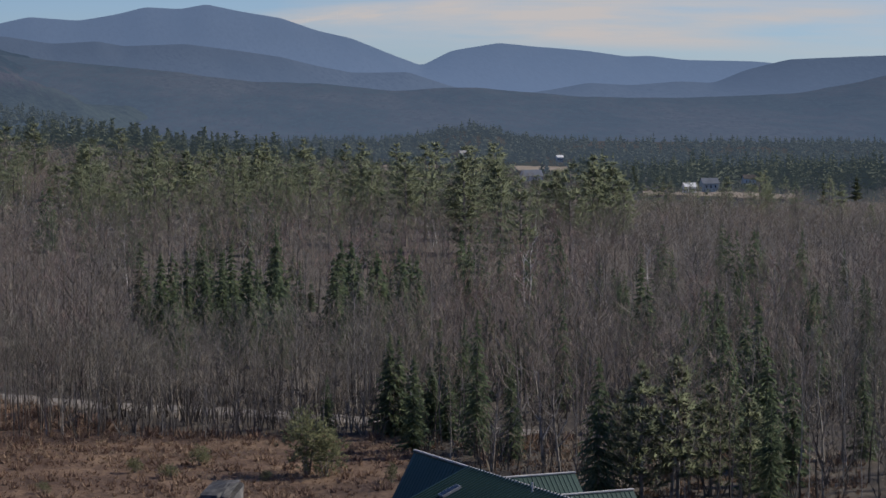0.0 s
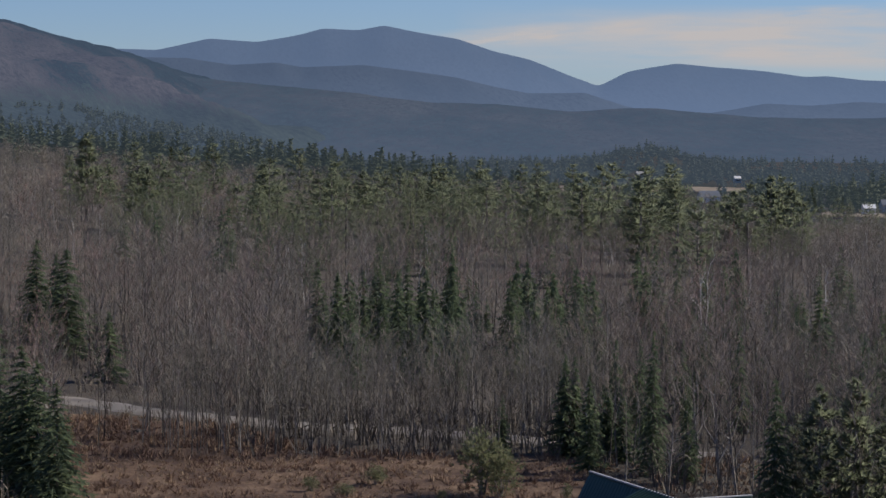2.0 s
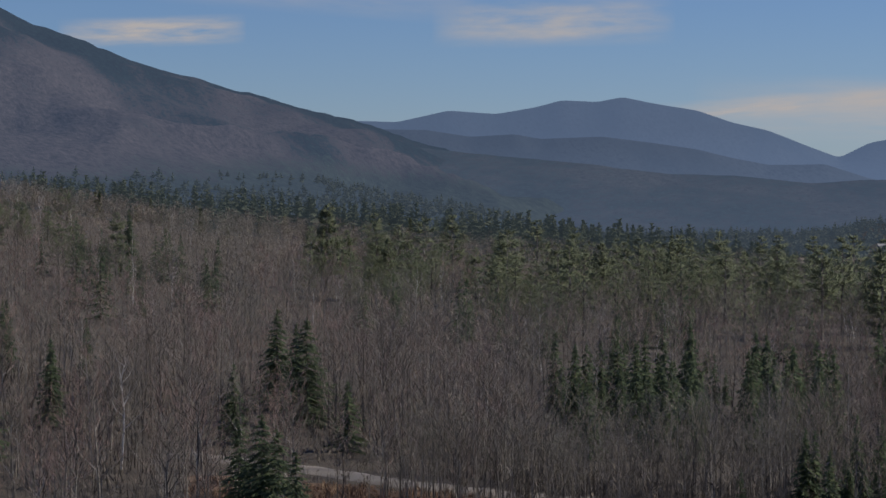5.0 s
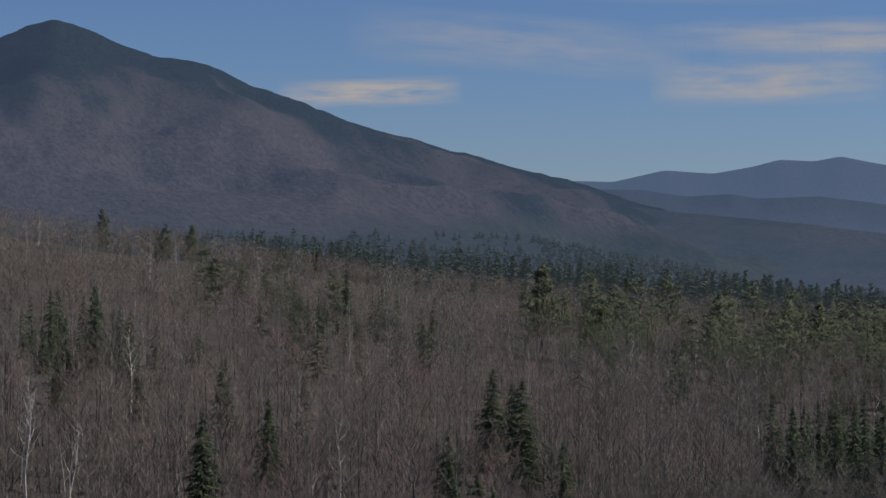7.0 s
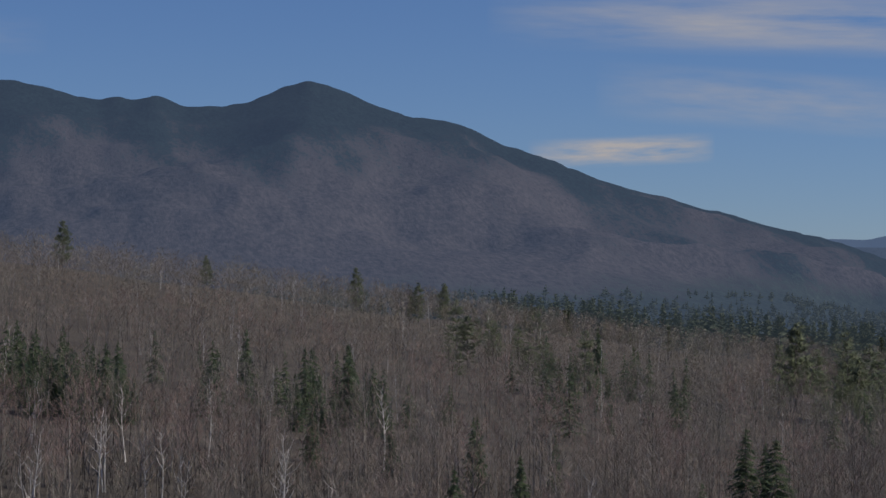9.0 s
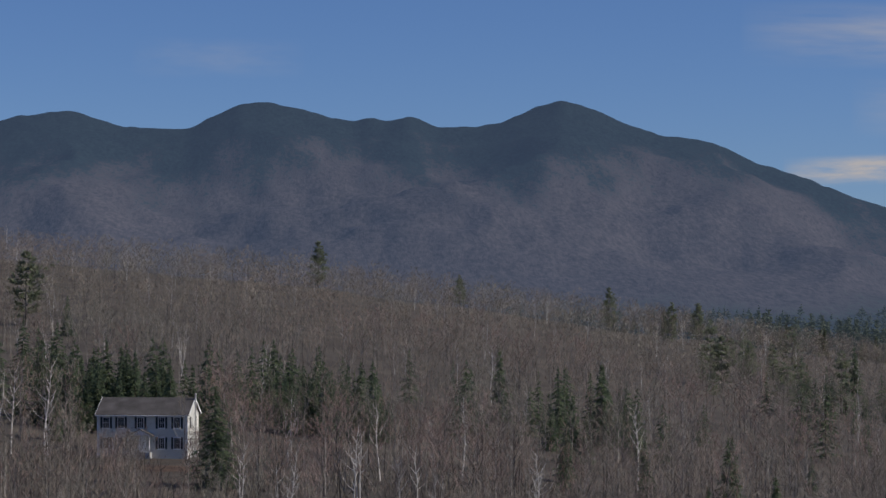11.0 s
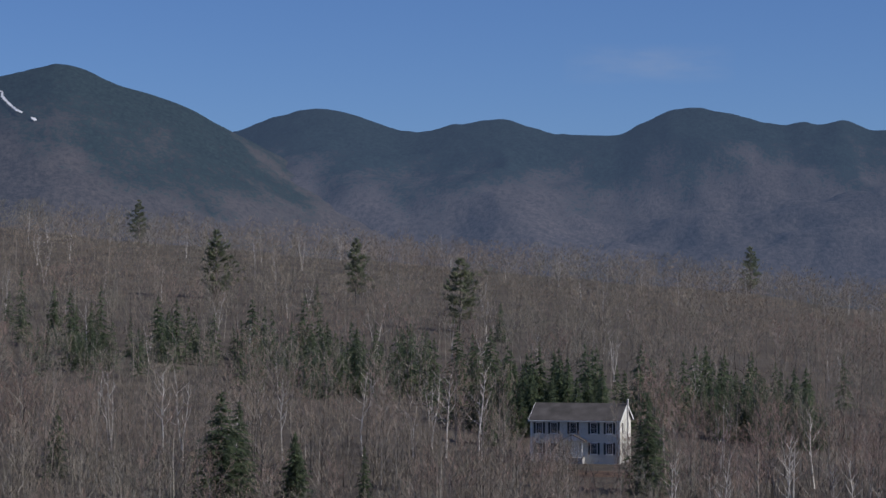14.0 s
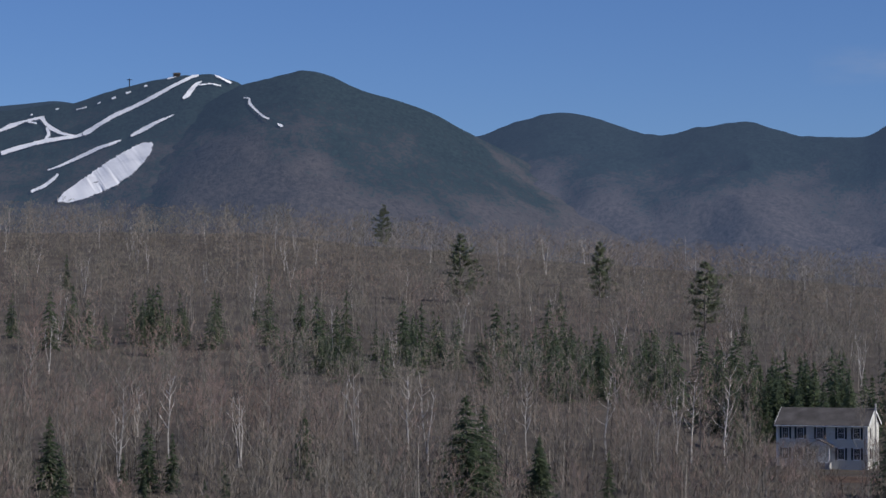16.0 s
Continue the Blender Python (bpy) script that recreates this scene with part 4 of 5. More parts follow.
# haze over the valley trees is put into these materials as emission
M_VALLEY = surface("valley_needles", [(0.045, 0.058, 0.044), (0.062, 0.076, 0.055), (0.085, 0.096, 0.068)], 0.01, fine=0.2, island=0.2, haze_glow=(0.22, 0.30, 0.42, 0.28))
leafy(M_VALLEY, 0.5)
M_VALLEY_NEAR = surface("valley_pine_needles", [(0.085, 0.102, 0.07), (0.118, 0.136, 0.086), (0.155, 0.168, 0.108)], 0.01, fine=0.2, island=0.3, haze_glow=(0.22, 0.30, 0.38, 0.14))
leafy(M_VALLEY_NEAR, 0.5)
M_VALLEY_TWIG = surface("valley_twigs", [(0.06, 0.05, 0.048), (0.085, 0.07, 0.065), (0.11, 0.09, 0.082)], 0.02, fine=0.3, island=0.15, haze_glow=(*AIR, 0.07))
keep &= ~((b > -12.5) & (z > 34) & (r > 1500))
near = r < 1150
sp = np.stack([x, y, h, z], -1)
planted("valley_pines", PINE_BELT, sp[keep & near], (M_BARK, M_PINE), "olive-green pines along the edge of the valley", "trees", 8)
mid = (r >= 1150) & (r < 1500)
px, py, pr, pb, g3 = scatter(9.0, 1040, 1230, -33, 2, 27)
ok = (g3.uniform(0, 1, len(px)) < 0.62) & (rough_land(px, py, 120, 8.0, 2) > 0.36)
tall = np.interp(pb, [-30, -20, -16, -6, 0, 2], [11, 11, 18, 18, 14, 9]) * g3.uniform(0.6, 1.1, len(px))
tall = kept_low(px, py, pr, pb, ground(px, py), tall)
ok &= tall > 1.5
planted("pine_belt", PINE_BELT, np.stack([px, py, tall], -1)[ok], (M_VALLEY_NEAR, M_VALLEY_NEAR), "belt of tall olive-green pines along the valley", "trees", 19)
qx, qy, qr, qb, g4 = scatter(9.0, 1150, 1420, -34, -23.4, 28)
q = (g4.uniform(0, 1, len(qx)) < 0.5) & (rough_land(qx, qy, 90, 3.0, 2) > 0.42)
size = kept_low(qx, qy, qr, qb, ground(qx, qy), 17 * g4.uniform(0.6, 1.1, len(qx)))
q &= (size > 2) & ~((qr < 1260) & (qb > -28.4) & (size > 14))
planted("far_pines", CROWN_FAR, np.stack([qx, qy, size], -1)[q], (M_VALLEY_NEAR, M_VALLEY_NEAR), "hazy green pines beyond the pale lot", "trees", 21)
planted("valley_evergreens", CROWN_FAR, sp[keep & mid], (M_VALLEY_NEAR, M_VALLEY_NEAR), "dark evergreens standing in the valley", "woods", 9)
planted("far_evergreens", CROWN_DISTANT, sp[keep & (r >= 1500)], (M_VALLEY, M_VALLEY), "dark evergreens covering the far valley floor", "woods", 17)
sp[:, 2] = np.minimum(h, g.uniform(0.8, 1.3, len(x)) * np.interp(r, [1000, 1700, 2300], [8.5, 8.5, 8]))
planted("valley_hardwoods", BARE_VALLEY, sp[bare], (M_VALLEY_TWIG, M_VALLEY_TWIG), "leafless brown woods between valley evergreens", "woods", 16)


# ---- road and boulders ----
def road():
    n = 60
    d = (ROAD_B - ROAD_A).normalized()
    side = Vector((-d.y, d.x))
    v, f = [], []
    for i in range(n + 1):
        c = ROAD_A.lerp(ROAD_B, i / n * 1.15 - 0.1) + side * 1.2 * math.sin(i * 0.18)
        for o, lift in ((-3.0, -0.3), (-2.2, 0.12), (-0.8, 0.18), (0.8, 0.18), (2.2, 0.12), (3.0, -0.3)):
            p = c + side * (o + 0.25 * math.sin(i * 1.7 + o))
            v.append((p.x, p.y, ground_at(p.x, p.y) + lift))
    ob = new("road", mesh_from("road", v, grid_faces(n + 1, 6), [M_ROAD], True))
    tagged(ob, "pale gravel road crossing behind the dry field", "road", kind="structure")


road()
M_ROCK = surface("granite", [(0.045, 0.045, 0.047), (0.09, 0.089, 0.088), (0.17, 0.165, 0.158)], 1.2, fine=9, bump=0.5)


def boulder(x, y, sx, sy, sz, seed, label):
    """A block of split granite: flat faces, worn edges, pitted skin."""
    g = random.Random(seed)
    bm = bmesh.new()
    for _ in range(15):
        d = Vector((g.gauss(0, 1), g.gauss(0, 1), g.gauss(0, 0.8))).normalized()
        bm.verts.new((d.x, d.y, min(d.z, 0.55 + 0.2 * d.x)))
    bmesh.ops.convex_hull(bm, input=bm.verts[:])
    bmesh.ops.delete(bm, geom=[v for v in bm.verts if not v.link_faces], context="VERTS")
    bmesh.ops.bevel(bm, geom=bm.edges[:], offset=0.06, segments=2, affect="EDGES")
    bmesh.ops.subdivide_edges(bm, edges=bm.edges[:], cuts=2, use_grid_fill=True)
    for v in bm.verts:
        v.co *= 1 + 0.05 * noise.fractal(v.co * 2.6 + Vector((seed, 0, 0)), 1.0, 2.0, 4)
        v.co = Vector((v.co.x * sx, v.co.y * sy, v.co.z * sz))
    me = bpy.data.meshes.new("boulder")
    bm.to_mesh(me)
    bm.free()
    me.materials.append(M_ROCK)
    ob = new("boulder", me)
    ob.location = (x, y, ground_at(x, y) + sz * 0.2)
    ob.rotation_euler.z = seed
    tagged(ob, label, "boulder")


boulder(*polar(-15.2, 176), 3.1, 2.3, 3.1, 1.3, "large flat-topped grey granite boulder in dry grass")
boulder(*polar(-14.75, 179), 1.1, 0.9, 0.9, 2.1, "low grey boulder half sunk in dry grass")
for k, (bb, rr, s) in enumerate([(-11.65, 224, 0.9), (-11.8, 225, 0.6), (-11.5, 223, 0.5), (-9.2, 232, 0.5), (-10.2, 231, 0.5), (-23.9, 178, 0.7), (-23.6, 180, 0.5)]):
    boulder(*polar(bb, rr), s, s * 0.8, s * 0.6, 3.0 + k, "pale weathered stone lying in dry weeds")

# ---- shrubs in the field ----
M_SHRUB = surface("shrub_leaves", [(0.135, 0.15, 0.085), (0.2, 0.212, 0.12), (0.275, 0.28, 0.165)], 0.8, fine=6, island=0.5)
leafy(M_SHRUB, 0.55)


def shrub_shape(rng, sprays=520):
    """A dense rounded bush ten units high, leafy to the ground, with an uneven outline."""
    s = Shape()
    lobes = [(rng.uniform(-2.2, 2.2), rng.uniform(-2.2, 2.2), rng.uniform(3.2, 6.4), rng.uniform(2.2, 3.4)) for _ in range(7)] + [(0, 0, 7.2, 2.7), (0.8, -0.6, 3.0, 3.6)]
    for x, y, z, r in lobes:
        s.spike((x * 0.2, y * 0.2, -0.3), (x, y, z + r * 0.6), 0.13, 0)
    for _ in range(sprays):
        x, y, z, r = rng.choice(lobes)
        d = Vector((rng.gauss(0, 1), rng.gauss(0, 1), rng.gauss(0.15, 0.9))).normalized()
        c = Vector((x, y, z)) + d * r * rng.uniform(0.55, 1.0)
        if c.z < 0.2:
            continue
        for _ in range(3):
            w = (d * 0.7 + Vector((rng.gauss(0, 0.6), rng.gauss(0, 0.6), rng.gauss(0.35, 0.5)))).normalized()
            s.sliver(c, c + w * rng.uniform(0.4, 0.95), 0.15, 1, rng)
    return s.arrays()


rng = random.Random(3)
SHRUB_KIND = Kind("shrub", [shrub_shape(rng) for _ in range(3)], (M_BARK, M_SHRUB), "yellow-green evergreen shrub in dry grass", "shrub", "field shrubs", "foliage")
for k, (bb, rr, h, w) in enumerate([(-17.15, 193, 5.6, 1.0), (-17.6, 192, 3.8, 1.1), (-14.65, 198, 1.8, 1.3), (-13.2, 195, 1.3, 1.3), (-11.1, 186, 1.0, 1.3), (-14.0, 192, 1.2, 1.6), (-19.1, 188, 1.8, 0.6), (-16.2, 190, 0.9, 1.4)]):
    SHRUB_KIND.plant(*polar(bb, rr), h, k, k * 77.0, w)

for k, (bb, rr, h) in enumerate([(-24.9, 178, 10.4), (-25.75, 180, 10.8), (-26.5, 183, 8.6), (-24.4, 186, 7.5), (-27.4, 181, 8.0)]):
    PINE_KIND.plant(*polar(bb, rr), h, k, k * 61.0, 1.0, label="young yellow-green pine behind the metal-roofed house")

# a dark bare tree before the corner of the white house
BARE_KIND.plant(*polar(11.74, 333), 10.5, 2, 40.0, 0.75, label="tall leafless tree close to the white house")

# saplings between the field and the road
x, y, r, b, g = scatter(2.05, 213, 254, -20, -9.4, 33)
keep = open_ground(x, y, r, b)
planted("roadside_saplings", BARE_SLIM, np.stack([x, y, g.uniform(3.5, 9.5, len(x))], -1)[keep], (M_BARK, M_TWIG), "leafless grey saplings along the gravel road", "saplings", 13)

# dry weeds and brush: steep thin stalks in tufts
M_WEED = surface("dry_weeds", [(0.14, 0.085, 0.06), (0.24, 0.155, 0.105), (0.38, 0.275, 0.18)], 0.22, fine=1.5, island=0.4)


def weed_shape(rng, stalks):
    s = Shape()
    for _ in range(stalks):
        a, o = rng.uniform(0, 6.283), rng.uniform(0, 5)
        p = Vector((math.cos(a) * o, math.sin(a) * o, -0.3))
        s.sliver(p, p + Vector((rng.gauss(0, 3.4), rng.gauss(0, 3.4), rng.uniform(3, 10))), 0.5, 1, rng)
    return s.arrays()


def brush_shape(rng, stems=6, twigs=20):
    """Leafless undergrowth ten units high."""
    s = Shape()
    for _ in range(stems):
        a, o = rng.uniform(0, 6.283), rng.uniform(0, 2.5)
        p = Vector((math.cos(a) * o, math.sin(a) * o, -0.3))
        q = p + Vector((rng.gauss(0, 1.8), rng.gauss(0, 1.8), rng.uniform(6, 10)))
        s.sliver(p, q, 0.2, 1, rng)
        for _ in range(twigs // stems):
            c = p.lerp(q, rng.uniform(0.3, 0.95))
            s.sliver(c, c + Vector((rng.gauss(0, 1.5), rng.gauss(0, 1.5), rng.uniform(0.5, 3.5))), 0.13, 1, rng)
    return s.arrays()


WEEDS = [weed_shape(rng, 20) for _ in range(5)]
x, y, r, b, g = scatter(0.85, 165, 244, -30, -5, 31)
keep = (g.uniform(0, 1, len(x)) < 0.5 + 0.45 * (ripple(x, y, 17, 2.2) > 0)) & (r < np.interp(b, [-19, -13, -11, -6], [214, 220, 240, 246])) & (road_gap(x, y) > 4)
planted("dry_weeds", WEEDS, np.stack([x, y, (0.15 + 0.75 * g.uniform(0, 1, len(x)) ** 2) * np.where(r > 212, 1.45, 1.0)], -1)[keep], (M_WEED, M_WEED), "rust-brown dry grass and weeds over the field", "grass", 10)
M_STRAW = surface("bleached_straw", [(0.24, 0.17, 0.11), (0.36, 0.27, 0.18), (0.46, 0.36, 0.25)], 0.3, fine=2.0, island=0.4)
x, y, r, b, g = scatter(1.0, 165, 213, -27, -7, 37)
keep = (rough_land(x, y, 14, 5.0, 3) > 0.5) & (g.uniform(0, 1, len(x)) < 0.75)
planted("straw_grass", WEEDS, np.stack([x, y, g.uniform(0.12, 0.45, len(x))], -1)[keep], (M_STRAW, M_STRAW), "bleached straw-coloured grass lying in the field", "grass", 22)
x, y, r, b, g = scatter(2.95, 178, 335, -34, 35, 32)
keep = open_ground(x, y, r, b) & (g.uniform(0, 1, len(x)) < 0.8)
M_BRUSH = surface("brush", [(0.093, 0.0792, 0.0646), (0.153, 0.134, 0.109), (0.233, 0.203, 0.171)], 0.1, fine=1.0, island=0.5)
BRUSH = [brush_shape(rng) for _ in range(5)]
planted("brush", BRUSH, np.stack([x, y, g.uniform(1.3, 4.2, len(x)) * np.where((b < -7) & (b > -11) & (r < 262), 0.4, 1.0) * np.where((b > 11.4) & (b < 14) & (r > 300), np.where(b < 12.7, 0.3, 1.0), 1.0)], -1)[keep], (M_BRUSH, M_BRUSH), "leafless brown brush beneath the trees", "brush", 11)

x, y, r, b, g = scatter(1.8, 203, 262, -20.5, -7.0, 38)
keep = (road_gap(x, y) > 3.6) & (road_gap(x, y) < 10)
verge = np.where(b > -12.4, 0.4, 1.0)
planted("roadside_brush", BRUSH, np.stack([x, y, g.uniform(1.6, 4.4, len(x)) * verge], -1)[keep], (M_BRUSH, M_BRUSH), "leafless brown brush crowding the gravel road", "brush", 23)

# ---- snow on the ski mountain ----
M_SNOW = surface("snow", [(0.66, 0.68, 0.72), (0.78, 0.79, 0.82), (0.84, 0.85, 0.87)], 0.01, fine=0.15, rough=0.7)
slopes = []
for name in ("ski_mountain", "front_mountain", "mountain_shoulder"):
    me = bpy.data.objects[name].data
    slopes.append(BVHTree.FromPolygons([v.co for v in me.vertices], [tuple(p.vertices) for p in me.polygons]))


def on_slope(b, el):
    """The place on the mountain at that bearing and height angle, as seen from the camera."""
    way = Vector((-math.sin(radians(b)) * math.cos(radians(el)), math.cos(radians(b)) * math.cos(radians(el)), math.sin(radians(el))))
    hits = [t.ray_cast(Vector((0, 0, EYE)), way) for t in slopes]
    hits = [h for h in hits if h[0] is not None]
    return min(hits, key=lambda h: h[3])[0] if hits else None


def trail(name, label, line, seed=0):
    """A snow trail draped on the mountain. line: bearing, height angle, half-width in degrees."""
    v, rows = [], 0
    g = random.Random(seed)
    for (b0, e0, w0), (b1, e1, w1) in zip(line, line[1:]):
        d = Vector((b1 - b0, e1 - e0)).normalized()
        n = max(4, int(math.hypot(b1 - b0, e1 - e0) / 0.018))
        for i in range(n):
            u = i / n
            row = []
            for k in (-1, -0.4, 0.4, 1):
                half = w0 + (w1 - w0) * u
                o = k * (half if half > 0.1 else half * 0.68) + (g.uniform(-1, 1) * (0.009 + 0.09 * max(0.0, half - 0.1)) if abs(k) == 1 else 0)
                p = on_slope(b0 + (b1 - b0) * u - d.y * o, e0 + (e1 - e0) * u + d.x * o)
                if p is None:
                    break
                row.append((p.x * 0.996, p.y * 0.996, EYE + (p.z - EYE) * 0.996 + 1.0))
            if len(row) == 4:
                v += row
                rows += 1
    ob = new(name, mesh_from(name, v, grid_faces(rows, 4), [M_SNOW], True))
    tagged(ob, label, "snow", kind="structure")


# trail lines are placed to fit the camera's view of the slopes
TRAILS_UPPER = [
    [(26.83, 5.85, 0.023), (27.15, 5.77, 0.047), (27.49, 5.6, 0.052), (27.84, 5.41, 0.058), (28.18, 5.22, 0.064), (28.53, 5.04, 0.058), (28.87, 4.89, 0.07), (29.21, 4.69, 0.064), (29.5, 4.49, 0.081), (29.64, 4.43, 0.058)],
    [(29.64, 4.43, 0.052), (29.78, 4.38, 0.047), (30.07, 4.34, 0.058), (30.41, 4.28, 0.07), (30.75, 4.2, 0.058), (31.09, 4.1, 0.07), (31.48, 3.97, 0.07)],
    [(31.49, 4.49, 0.047), (31.23, 4.61, 0.081), (30.98, 4.7, 0.035), (30.7, 4.77, 0.047), (30.47, 4.82, 0.023)],
    [(30.55, 4.79, 0.07), (30.44, 4.65, 0.058), (30.3, 4.54, 0.07), (30.07, 4.44, 0.047), (29.78, 4.38, 0.035)],
    [(30.44, 4.58, 0.047), (30.38, 4.42, 0.058), (30.47, 4.3, 0.047)],
    [(30.85, 4.71, 0.035), (30.64, 4.66, 0.023)]]
TRAILS_SUMMIT = [
    [(26.92, 5.67, 0.017), (27.04, 5.6, 0.058), (27.12, 5.52, 0.07), (27.23, 5.37, 0.081), (27.37, 5.26, 0.035)],
    [(26.98, 5.58, 0.023), (26.72, 5.62, 0.017), (26.46, 5.57, 0.023)],
    [(26.61, 5.81, 0.017), (26.46, 5.74, 0.035), (26.22, 5.63, 0.035)],
    [(25.96, 5.3, 0.012), (25.82, 5.29, 0.023), (25.83, 5.18, 0.047), (25.67, 5.01, 0.035), (25.5, 4.87, 0.035), (25.35, 4.81, 0.023)],
    [(25.18, 4.71, 0.023), (25.11, 4.67, 0.052), (25.03, 4.65, 0.023)]]
TRAILS_LOWER = [
    [(27.55, 4.9, 0.012), (27.78, 4.8, 0.035), (28.01, 4.69, 0.058), (28.24, 4.56, 0.07), (28.47, 4.44, 0.047), (28.55, 4.38, 0.023)],
    [(28.75, 4.31, 0.017), (28.98, 4.22, 0.047), (29.27, 4.12, 0.052), (29.55, 3.98, 0.058), (29.84, 3.84, 0.047), (30.12, 3.71, 0.035), (30.43, 3.6, 0.017)],
    [(30.18, 3.52, 0.035), (30.26, 3.42, 0.052), (30.46, 3.26, 0.058), (30.8, 3.1, 0.035)],
    [(28.04, 4.24, 0.058), (28.18, 4.13, 0.151), (28.38, 3.97, 0.221), (28.64, 3.76, 0.267), (28.98, 3.53, 0.279), (29.32, 3.32, 0.244), (29.66, 3.14, 0.198), (29.95, 3.0, 0.14), (30.2, 2.9, 0.047)]]
SNOW_PATCHES = [
    [(27.5, 5.77, 0.017), (27.67, 5.73, 0.029), (27.73, 5.71, 0.012)],
    [(28.16, 5.56, 0.023), (28.25, 5.54, 0.029)],
    [(28.53, 5.41, 0.023), (28.67, 5.38, 0.035)],
    [(28.88, 5.29, 0.035), (28.99, 5.24, 0.029)],
    [(29.22, 5.16, 0.023), (29.31, 5.13, 0.017)],
    [(29.53, 5.05, 0.017), (29.79, 4.99, 0.012)],
    [(30.17, 5.01, 0.017), (30.26, 4.98, 0.023)],
    [(30.75, 4.87, 0.017), (30.85, 4.85, 0.012)]]
for k, line in enumerate(TRAILS_UPPER + TRAILS_SUMMIT + TRAILS_LOWER + SNOW_PATCHES):
    trail("snow_trail", "white snow on a ski trail cut through dark woods", line, k)

# ---- clouds ----
def cloud(b0, el0, wide, high, dense, seed, tilt=0.0, streak=5.0):
    """A thin sheet of cirrus far behind the mountains; its sunlit tone is painted as emission."""
    m = bpy.data.materials.new("cirrus")
    m.use_nodes = True
    n, l = m.node_tree.nodes, m.node_tree.links
    n.remove(n["Principled BSDF"])
    uv, mp, nz = n.new("ShaderNodeUVMap"), n.new("ShaderNodeMapping"), n.new("ShaderNodeTexNoise")
    mp.inputs["Scale"].default_value = (wide / high * 3.0 / streak, 3.0, 1)
    mp.inputs["Location"].default_value = (seed * 3.7, seed * 1.3, seed)
    nz.inputs["Scale"].default_value, nz.inputs["Detail"].default_value, nz.inputs["Roughness"].default_value = 1.0, 5, 0.55
    l.new(uv.outputs[0], mp.inputs[0])
    l.new(mp.outputs[0], nz.inputs["Vector"])
    sep = n.new("ShaderNodeSeparateXYZ")
    l.new(uv.outputs[0], sep.inputs[0])

    def op(kind, a, c):
        o = n.new("ShaderNodeMath")
        o.operation, o.use_clamp = kind, False
        for i, q in enumerate((a, c)):
            if hasattr(q, "links"):
                l.new(q, o.inputs[i])
            else:
                o.inputs[i].default_value = q
        return o.outputs[0]
    fade = [op("MULTIPLY", op("MULTIPLY", s, op("SUBTRACT", 1.0, s)), 4.0) for s in (sep.outputs[0], sep.outputs[1])]
    shape = op("MULTIPLY", op("POWER", fade[0], 0.8), op("POWER", fade[1], 1.3))
    rng_ = n.new("ShaderNodeMapRange")
    rng_.inputs[1].default_value, rng_.inputs[2].default_value = 0.30, 0.66
    l.new(nz.outputs[0], rng_.inputs[0])
    alpha = op("MULTIPLY", op("MULTIPLY", rng_.outputs[0], shape), dense)
    em, tr, mix = n.new("ShaderNodeEmission"), n.new("ShaderNodeBsdfTransparent"), n.new("ShaderNodeMixShader")
    em.inputs[0].default_value, em.inputs[1].default_value = (0.60, 0.585, 0.61, 1), 0.72
    l.new(alpha, mix.inputs[0])
    l.new(tr.outputs[0], mix.inputs[1])
    l.new(em.outputs[0], mix.inputs[2])
    l.new(mix.outputs[0], n["Material Output"].inputs[0])
    nu, nv, v = 24, 6, []
    for i in range(nu):
        for j in range(nv):
            u, w = i / (nu - 1), j / (nv - 1)
            b, e = b0 + wide * (0.5 - u), el0 + high * (w - 0.5) + tilt * (u - 0.5)
            v.append((-math.sin(radians(b)) * 4930, math.cos(radians(b)) * 4930, EYE + 4930 * math.tan(radians(e))))
    me = mesh_from("cloud_backdrop", v, grid_faces(nu, nv), [m], True)
    layer = me.uv_layers.new(name="UVMap")
    idx = np.empty(len(me.loops), np.int32)
    me.loops.foreach_get("vertex_index", idx)
    layer.data.foreach_set("uv", np.stack([(idx // nv) / (nu - 1), (idx % nv) / (nv - 1)], -1).astype(np.float32).ravel())
    ob = new("cloud_backdrop", me)
    ob.visible_shadow = False
    tagged(ob, "thin pinkish-white cirrus streak in a blue sky", "cloud", kind="structure")


for c in [(-4.1, 3.42, 4.3, 0.75, 1.5, 1.0, 0.15, 6), (-13.3, 3.65, 5.6, 1.2, 1.1, 2.0, 0.1, 5), (-8.0, 6.3, 14.0, 1.6, 0.8, 3.0, -0.5, 8),
          (-7.5, 4.55, 8.0, 1.5, 0.55, 4.0, -0.6, 6), (-24.5, 1.55, 16.0, 1.7, 1.3, 5.5, -0.2, 9), (-24.8, 2.15, 4.0, 0.5, 0.9, 6.0, 0.1, 6),
          (-19.0, 1.75, 7.0, 0.6, 1.3, 7.0, 0.5, 7), (-16.5, 4.55, 9.0, 0.9, 0.9, 8.0, 0.0, 8), (-14.5, 4.7, 8.0, 0.9, 0.6, 9.0, 0.0, 7), (11.0, 6.0, 4.0, 1.0, 0.15, 10.0, 0, 4)]:
    cloud(*c)


# ---- the green metal roofed house below ----
M_ROOF = surface("teal_metal_roof", [(0.018, 0.05, 0.043), (0.024, 0.062, 0.053), (0.03, 0.074, 0.063)], 0.4, fine=5, rough=0.5, bump=0.05)
M_CAP = surface("pale_metal_trim", [(0.32, 0.31, 0.30), (0.40, 0.39, 0.38), (0.47, 0.455, 0.44)], 1.0, rough=0.5)
M_LOG = surface("stained_boards", [(0.12, 0.07, 0.04), (0.2, 0.12, 0.07), (0.26, 0.16, 0.1)], 1.5, fine=12, bump=0.3, stretch=(1, 1, 6))
